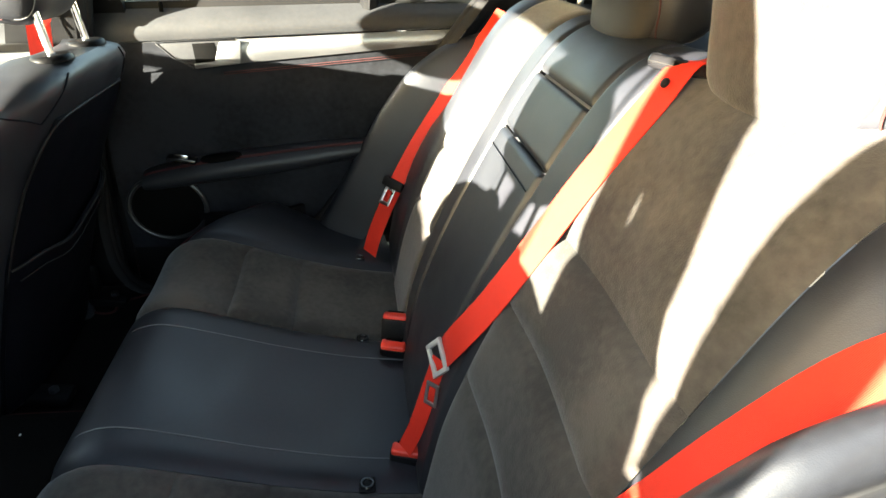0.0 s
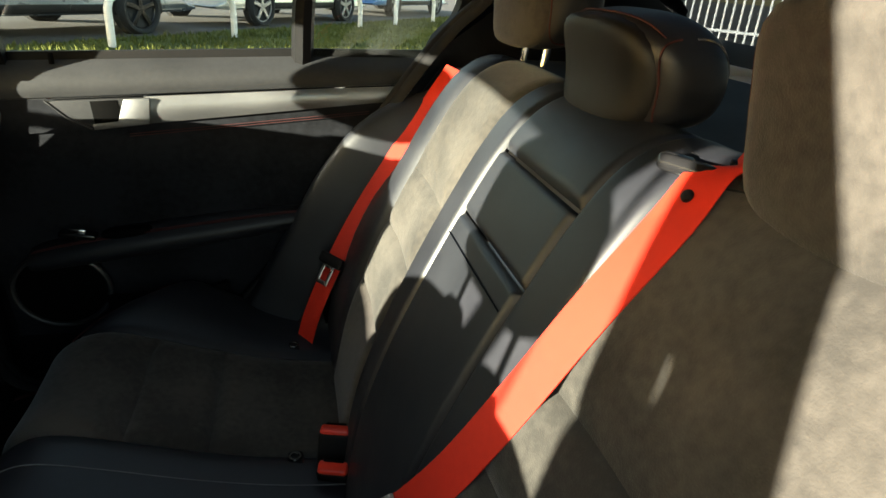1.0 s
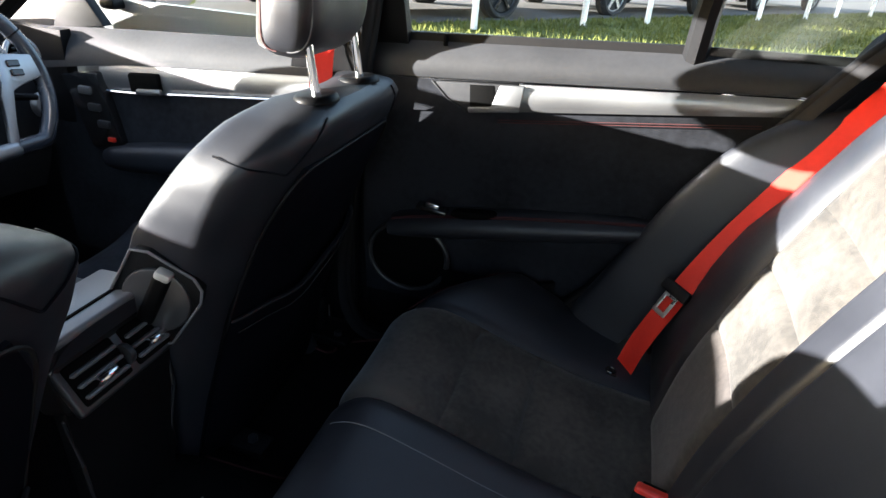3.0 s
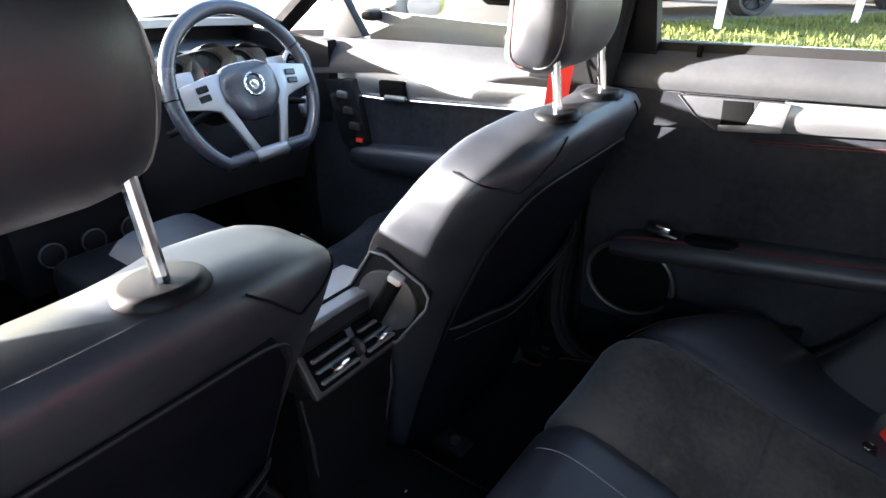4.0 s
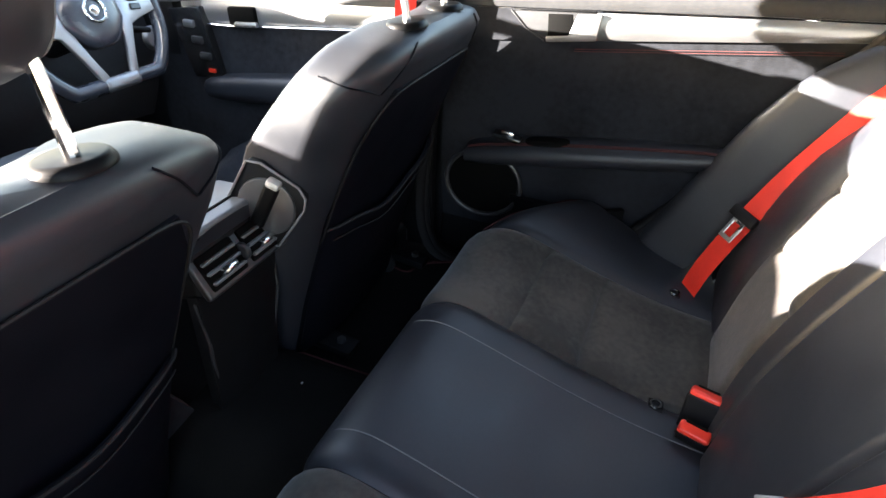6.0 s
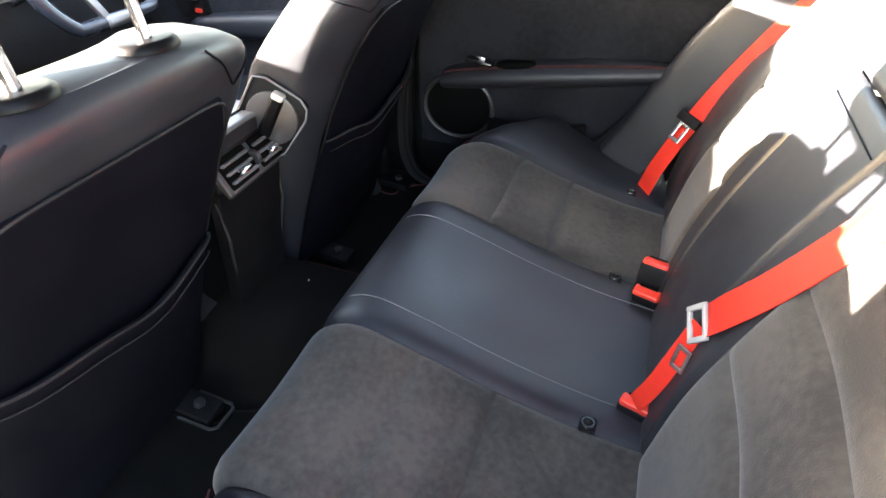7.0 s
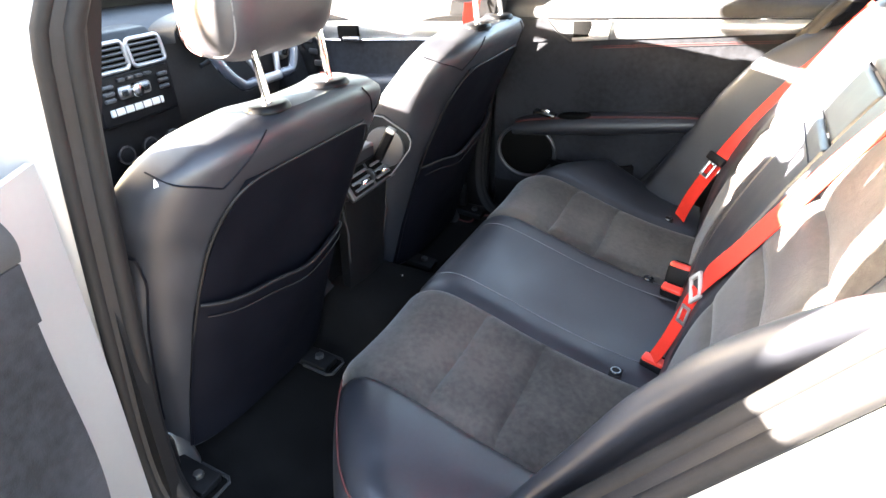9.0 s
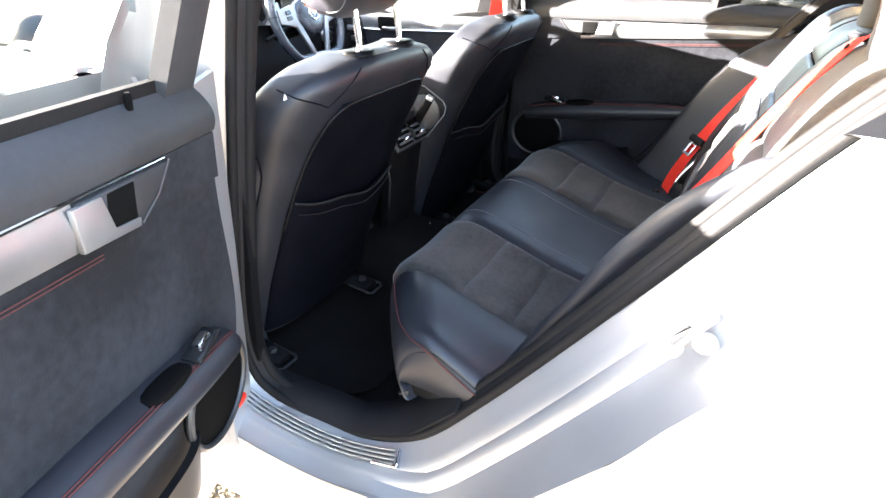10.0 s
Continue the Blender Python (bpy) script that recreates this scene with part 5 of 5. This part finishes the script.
# sunlight on the bridge is partly put into this lighter grey
bridge = part("bridge", rbox(0.198, 0.10, 0.014, 0.006, 3, pose(CX, 0.770, 0.638, -3, 0, 0)), TRIM_MID, console, "console bridge, its grey lightened as if sunlit")
part("groove", rbox(0.202, 0.005, 0.003, 0.0, 1, pose(CX, 0.752, 0.6465, -3, 0, 0)), CAVITY, bridge)
part("groove", rbox(0.003, 0.068, 0.003, 0.0, 1, pose(CX - 0.045, 0.787, 0.6447, -3, 0, 0)), CAVITY, bridge)
FV = pose(CX, 0.706, 0.586, -34, 0, 0)
part("vent_surround", rbox(0.200, 0.016, 0.086, 0.006, 3, FV @ pose(0, 0.006, 0)), TRIM_DARK, console, "dark grey vent surround")
for s in (-1, 1):
    v = part("air_vent", rbox(0.082, 0.012, 0.060, 0.004, 2, FV @ pose(s * 0.048, -0.001, -0.004)), CAVITY, console)
    for k in range(3):
        # slats take the same sunlit grey as the bridge
        part("slat", rbox(0.076, 0.014, 0.0055, 0.002, 1, FV @ pose(s * 0.048, -0.006, -0.022 + 0.017 * k, 18, 0, 0)), TRIM_MID, v)
    part("vent_tab", rbox(0.034, 0.016, 0.012, 0.004, 2, FV @ pose(s * 0.048, -0.014, -0.014)), CHROME, v, "silver vent tab")
part("thumb_wheel", cyl(0.016, 0.016, 0.010, 24, 0.002, FV @ pose(0, -0.002, -0.008, 0, 90, 0)), TRIM_DARK, console)
for s in (-1, 1):
    part("side_rail", tube([(CX + s * 0.098, 0.722, 0.53), (CX + s * 0.094, 0.712, 0.45), (CX + s * 0.082, 0.722, 0.36), (CX + s * 0.06, 0.735, 0.28)], 0.003, 6), TRIM_DARK, console)
part("main_body", rbox(0.21, 0.62, 0.30, 0.03, 3, pose(CX - 0.04, 1.10, 0.40)), PLASTIC, console)

# ---- dashboard ----
dash = thing("dashboard", "black dashboard with instruments, silver trim and a centre stack", "dashboard")
DASH = [(1.47, 0.48), (1.42, 0.60), (1.42, 0.70), (1.44, 0.78), (1.48, 0.825), (1.56, 0.855), (1.64, 0.865), (1.74, 0.87)]
part("main_panel", shell(lambda u, v: ((u - 0.5) * 1.42, curve_at(DASH, v)[0] + 0.07 + 0.03 * abs(2 * u - 1) ** 2, curve_at(DASH, v)[1] - 0.035 * abs(2 * u - 1) ** 3), 24, 20, 0.04), PLASTIC_SOFT, dash)
part("trim_strip", shell(lambda u, v: (-0.68 + 0.44 * u, 1.408 + 0.03 * (1 - u), 0.79 + 0.035 * v), 10, 4, 0.01), ALU, dash, "brushed aluminium dash trim")
SX = -0.085
stack = part("control_panel", prism([(1.335, 0.48), (1.335, 0.60), (1.35, 0.80), (1.41, 0.875), (1.50, 0.875), (1.50, 0.48)], SX - 0.145, SX + 0.145, 0.008), PLASTIC, dash, "black centre stack")


def rounded(w, h, r, n=6):
    out = []
    for cx_, cy_, a0 in ((w / 2 - r, h / 2 - r, 0), (-w / 2 + r, h / 2 - r, 90), (-w / 2 + r, -h / 2 + r, 180), (w / 2 - r, -h / 2 + r, 270)):
        out += [(cx_ + r * math.cos(radians(a0 + 90 * k / n)), cy_ + r * math.sin(radians(a0 + 90 * k / n))) for k in range(n + 1)]
    return out


for s in (-1, 1):
    vm = pose(SX + s * 0.062, 1.342, 0.826, -14, 0, 0)
    vent = part("air_vent", rbox(0.108, 0.012, 0.066, 0.004, 2, vm), CAVITY, stack)
    part("vent_frame", tube([vm @ Vector((a, -0.010, b)) for a, b in rounded(0.112, 0.072, 0.014)], 0.006, 8, closed=True, up=(0, 1, 0)), ALU, vent, "silver vent frame")
    for k in range(4):
        part("slat", rbox(0.098, 0.012, 0.005, 0.001, 1, vm @ pose(0, -0.008, -0.021 + 0.014 * k, 20, 0, 0)), TRIM_GREY, vent)
radio = part("radio", rbox(0.25, 0.02, 0.13, 0.006, 2, pose(SX, 1.335, 0.715, -6, 0, 0)), PLASTIC, stack, "radio with button rows")
part("knob_plate", rbox(0.108, 0.014, 0.034, 0.010, 3, pose(SX - 0.012, 1.322, 0.735, -6, 0, 0)), ALU, radio, "silver control plate")
part("knob", cyl(0.020, 0.018, 0.020, 24, 0.003, pose(SX - 0.012, 1.312, 0.735, 84, 0, 0)), CHROME, radio)
for s in (-1, 1):
    part("preset", rbox(0.020, 0.012, 0.016, 0.003, 1, pose(SX - 0.012 + s * 0.036, 1.316, 0.735, -6, 0, 0)), GLOSS, radio)
    for k in range(3):
        part("button", rbox(0.034, 0.012, 0.011, 0.003, 1, pose(SX + s * 0.092, 1.324, 0.757 - 0.018 * k, -6, 0, 0)), TRIM_GREY, radio)
for k in range(4):
    part("button", rbox(0.022, 0.012, 0.009, 0.002, 1, pose(SX - 0.045 + 0.03 * k, 1.326, 0.768, -6, 0, 0)), TRIM_DARK, radio)
part("radio_display", rbox(0.18, 0.012, 0.020, 0.003, 1, pose(SX - 0.012, 1.324, 0.687, -6, 0, 0)), PRINT, radio, "pale key strip")
for k in range(6):
    part("key_gap", rbox(0.0025, 0.013, 0.020, 0, 1, pose(SX - 0.087 + 0.030 * k, 1.3235, 0.687, -6, 0, 0)), TRIM_DARK, radio)
for e in (-1, 0, 1):
    cm = pose(SX + e * 0.085, 1.328, 0.565, 86, 0, 0)
    c = part("climate_knob", cyl(0.024, 0.022, 0.022, 28, 0.003, cm), PLASTIC, stack)
    part("knob_ring", tube([cm @ Vector((0.025 * math.cos(a), 0.025 * math.sin(a), 0.008)) for a in np.linspace(0, 2 * math.pi, 29)[:-1]], 0.0025, 6, closed=True), TRIM_DARK, c)
stack.location = (0.085, 0.11, -0.02)
part("instrument_hood", grid(lambda u, v: (0.36 + 0.20 * math.cos(math.pi * u), 1.43 + 0.12 * v, 0.81 + 0.085 * math.sin(math.pi * u) ** 0.6 - 0.02 * v), 20, 6), PLASTIC, dash)
for dx, r in ((-0.095, 0.050), (0.0, 0.058), (0.095, 0.048)):
    d = part("dial", cyl(r, r, 0.01, 32, 0.0, pose(0.368 + dx, 1.49, 0.828, 75, 0, 0)), GLOSS, dash)
    part("dial_hood", grid(lambda u, v: pose(0.368 + dx, 1.478, 0.828, 75, 0, 0) @ Vector(((r + 0.004 + 0.004 * v) * math.cos(2 * math.pi * u), (r + 0.004 + 0.004 * v) * math.sin(2 * math.pi * u), 0.04 * v)), 32, 2), TRIM_PALE, d)
    part("needle", rbox(0.003, r * 0.8, 0.002, 0, 1, pose(0.368 + dx, 1.482, 0.828, 75, 0, 0) @ pose(0, 0, 0, 0, 0, 40) @ pose(0, r * 0.4, 0)), REDPLASTIC, d)
    part("dial_ring", tube([pose(0.368 + dx, 1.482, 0.828, 75, 0, 0) @ Vector((r * math.cos(a), r * math.sin(a), 0)) for a in np.linspace(0, 2 * math.pi, 37)[:-1]], 0.005, 6, closed=True), ALU, d)
side = part("side_vent", cyl(0.040, 0.040, 0.03, 32, 0.003, pose(0.612, 1.460, 0.815, 80, 0, 0)), CAVITY, dash, "round air vent")
part("vent_ring", tube([pose(0.612, 1.444, 0.818, 80, 0, 0) @ Vector((0.042 * math.cos(a), 0.042 * math.sin(a), 0)) for a in np.linspace(0, 2 * math.pi, 33)[:-1]], 0.006, 8, closed=True), ALU, side)
for k in range(5):
    part("slat", rbox(0.070 - 0.012 * abs(k - 2), 0.010, 0.005, 0.001, 1, pose(0.612, 1.440, 0.794 + 0.0115 * k)), TRIM_GREY, side)
lamp = part("light_switch", cyl(0.032, 0.028, 0.02, 28, 0.004, pose(0.640, 1.442, 0.700, 80, 0, 0)), ALU, dash, "silver rotary light switch")
part("switch_knob", rbox(0.012, 0.02, 0.036, 0.004, 2, pose(0.640, 1.426, 0.703, 0, 30, 0)), PLASTIC, lamp)

# ---- steering wheel ----
SW = pose(0.353, 1.317, 0.818, 68, 0, 0)
wheel_t = thing("steering_wheel", "black leather steering wheel with silver spokes", "steering wheel")
def rim_pt(a, r=0.182):
    x, y = r * math.cos(a), r * math.sin(a)
    return SW @ Vector((x, max(y, -0.142), 0.0))
part("rim", tube([rim_pt(a) for a in np.linspace(0, 2 * math.pi, 65)[:-1]], 0.0165, 14, closed=True), RIM, wheel_t, "smooth leather rim", angle=80)
for a0 in (0.05, math.pi - 0.45):
    part("rim_joint", tube([rim_pt(a0 + 0.4) + (SW.to_3x3() @ Vector((0.0175 * math.cos(b) * math.cos(a0 + 0.4), 0.0175 * math.cos(b) * math.sin(a0 + 0.4), 0.0175 * math.sin(b)))) for b in np.linspace(0, 2 * math.pi, 17)[:-1]], 0.0012, 5, closed=True), CAVITY, wheel_t)


def hub_shape(q):
    return Vector((q.x * (1.0 + 4.5 * min(0, q.y + 0.01) * 1.6), q.y, q.z * (1 - 3 * abs(q.x) ** 1.5)))


hub = part("hub", ball_box(0.150, 0.128, 0.052, 3.6, 36, 18, SW @ pose(0, -0.004, 0.006), func=hub_shape), RIM, wheel_t, "black leather airbag cover")
bm = tube([SW @ Vector((0.024 * math.cos(a), 0.006 + 0.024 * math.sin(a), 0.033)) for a in np.linspace(0, 2 * math.pi, 33)[:-1]], 0.0032, 8, closed=True)
cyl(0.013, 0.010, 0.004, 20, 0.001, SW @ pose(0, 0.006, 0.032), bm)
part("badge", bm, CHROME, hub, "round silver badge")
for s in (-1, 1):
    y_shape = [(0.050, 0.046), (0.100, 0.042), (0.168, 0.030), (0.170, -0.016), (0.118, -0.026), (0.092, -0.034), (0.066, -0.090), (0.044, -0.146), (0.022, -0.146), (0.044, -0.090), (0.058, -0.046), (0.064, -0.010)]
    loop = [(s * a, b) for a, b in (y_shape if s > 0 else y_shape[::-1])]
    sp = part("spoke", join(None, prism(loop, 0.004, 0.016, 0.003, 2, "xy"), SW), ALU, wheel_t, "silver spoke")
    for k in range(2):
        part("button", rbox(0.028, 0.014, 0.006, 0.002, 1, SW @ pose(s * 0.118, 0.018 - 0.019 * k, 0.017, 0, 0, -6 * s)), GLOSS, sp)
part("bottom_bar", rbox(0.096, 0.030, 0.038, 0.010, 3, SW @ pose(0, -0.143, 0.001)), ALU, wheel_t, "silver lower rim insert")
for s in (-1, 1):
    part("paddle", rbox(0.05, 0.07, 0.006, 0.003, 2, SW @ pose(s * 0.125, 0.03, -0.03)), ALU, wheel_t)
    part("stalk", tube([SW @ Vector((s * 0.05, -0.02, -0.05)), SW @ Vector((s * 0.19, -0.05, -0.055))], [0.010, 0.007], 10), PLASTIC, wheel_t)
part("column", tube([SW @ Vector((0, 0, -0.02)), SW @ Vector((0, 0, -0.16))], 0.05, 16), PLASTIC, wheel_t)

# ---- low rail and parked cars ----


def hoop(p0, p1, h):
    r = thing("hoop_rail", "low white tubular hoop rail on the grass", "rail", "hoop rails along the verge")
    d = (p1 - p0).normalized()
    up = Vector((0, 0, 1))
    pts = [p0 - up * 0.03, p0 + up * (h - 0.13), p0 + d * 0.04 + up * (h - 0.04), p0 + d * 0.13 + up * h, p1 - d * 0.13 + up * h, p1 - d * 0.04 + up * (h - 0.04), p1 + up * (h - 0.13), p1 - up * 0.03]
    part("hoop", tube(pts, 0.042, 12, up=NORMAL), WHITEPAINT, r)


for k in range(-3, 5):
    p = RAIL_0 + RAIL_DIR * 3.5 * k
    hoop(p, p + RAIL_DIR * 2.0, 0.56)


def parked_car(p, turn, paint, label, rims=ALU):
    """A parked car, its middle at p, its nose along +y of its own."""
    car = thing("parked_car", label, "car")
    L, W = 4.2, 0.86
    side = [(-2.1, 0.30), (-2.12, 0.62), (-2.02, 0.92), (-1.55, 1.42), (-0.9, 1.47), (0.15, 1.44), (0.95, 0.98), (1.75, 0.86), (2.05, 0.68), (2.10, 0.40), (2.0, 0.24), (-2.0, 0.24)]
    loop = smooth_loop(side, 80)
    bm = bmesh.new()
    rows = []
    for wx, k in ((-1, 0.93), (-0.97, 0.985), (-0.90, 1.0), (0.90, 1.0), (0.97, 0.985), (1, 0.93)):
        rows.append([bm.verts.new((W * wx * (1 - 0.22 * max(0, z - 0.92) / 0.5), y * k, 0.75 + (z - 0.75) * k)) for y, z in loop])
    for a, b in zip(rows, rows[1:]):
        for i in range(80):
            bm.faces.new((a[i], a[(i + 1) % 80], b[(i + 1) % 80], b[i]))
    bm.faces.new(rows[0])
    bm.faces.new(rows[-1][::-1])
    part("body", bm, paint, car)
    for s in (-1, 1):
        for y0, y1 in ((-1.35, -0.62), (-0.56, 0.22), (0.28, 0.78)):
            part("side_window", plate_bm([(s * (W * 0.985 + 0.004), y0, 0.97), (s * (W * 0.985 + 0.004), y1, 0.97), (s * (W * 0.80 + 0.012), min(y1, 0.25), 1.36), (s * (W * 0.80 + 0.012), max(y0, -1.2), 1.36)], 0.004 * s), GLASS_DARK, car, smooth=False)
        part("sill_trim", rbox(0.03, 2.2, 0.10, 0.01, 2, pose(s * W * 0.985, 0.0, 0.30)), PLASTIC, car)
        for y in (-1.30, 1.28):
            part("arch", tube([(s * (W + 0.0), y + 0.345 * math.cos(a), 0.30 + 0.345 * math.sin(a)) for a in np.linspace(-0.2, math.pi + 0.2, 26)], 0.025, 6, up=(1, 0, 0)), PLASTIC, car)
            part("well", cyl(0.335, 0.335, 0.10, 28, 0, pose(s * (W - 0.035), y, 0.30, 0, 90, 0)), TYRE, car)
            wheel(s * (W - 0.02), y, 0.31, s, rims, car)
        part("headlight", ball_box(0.30, 0.20, 0.13, 3, 16, 10, pose(s * 0.62, 1.93, 0.70)), CHROME, car, "clear headlight")
        part("tail_light", ball_box(0.16, 0.12, 0.26, 3, 16, 10, pose(s * 0.68, -2.05, 0.80)), REDPLASTIC, car)
    part("grille", rbox(0.9, 0.06, 0.14, 0.02, 2, pose(0, 2.06, 0.50)), PLASTIC, car)
    car.matrix_world = Matrix.Translation(p) @ pose(0, 0, 0, 0, 0, turn) @ Matrix.Scale(1.08, 4)
    return car


def plate_bm(points, thick):
    bm = bmesh.new()
    f = bm.faces.new([bm.verts.new(p) for p in points])
    r = bmesh.ops.extrude_face_region(bm, geom=[f])
    bmesh.ops.translate(bm, verts=[v for v in r["geom"] if isinstance(v, bmesh.types.BMVert)], vec=(thick, 0, 0))
    return bm


CAR_GREY = material("dark_grey_car_paint", (0.085, 0.10, 0.12), 0.3, metal=0.4, coat=0.8, vary=0.06)
CAR_SILVER = material("pale_champagne_car_paint", (0.50, 0.49, 0.45), 0.32, metal=0.4, coat=0.7, vary=0.06)
CAR_BLUE = material("blue_car_paint", (0.10, 0.22, 0.45), 0.3, metal=0.2, coat=0.8, vary=0.06)
turn0 = RAIL_TURN + 90
parked_car(Vector((12.70, 0.45, 0.16)), turn0, CAR_SILVER, "pale silver hatchback parked behind the hoop rail")
parked_car(Vector((8.14, 3.50, 0.16)), turn0 + 180, CAR_GREY, "dark grey car parked behind the hoop rail", GLOSS)
parked_car(Vector((17.6, -2.6, 0.16)), turn0, CAR_BLUE, "blue car parked further along the rail")
parked_car(Vector((13.6, 9.0, 0.16)), 80, WHITEPAINT, "white car parked ahead of the bay")

# ---- palisade fence behind ----
fence = thing("palisade_fence", "tall pale metal fence of upright bars", "fence")
for k in range(90):
    part("bar", rbox(0.05, 0.02, 2.0, 0.004, 1, pose(2.0 + 0.16 * k, -13.0 + 0.08 * k, 1.12)), WHITEPAINT, fence, smooth=False)
for z in (0.61, 1.81):
    part("fence_rail", tube([(1.9, -13.03, z), (16.4, -5.78, z)], 0.03, 6), WHITEPAINT, fence)
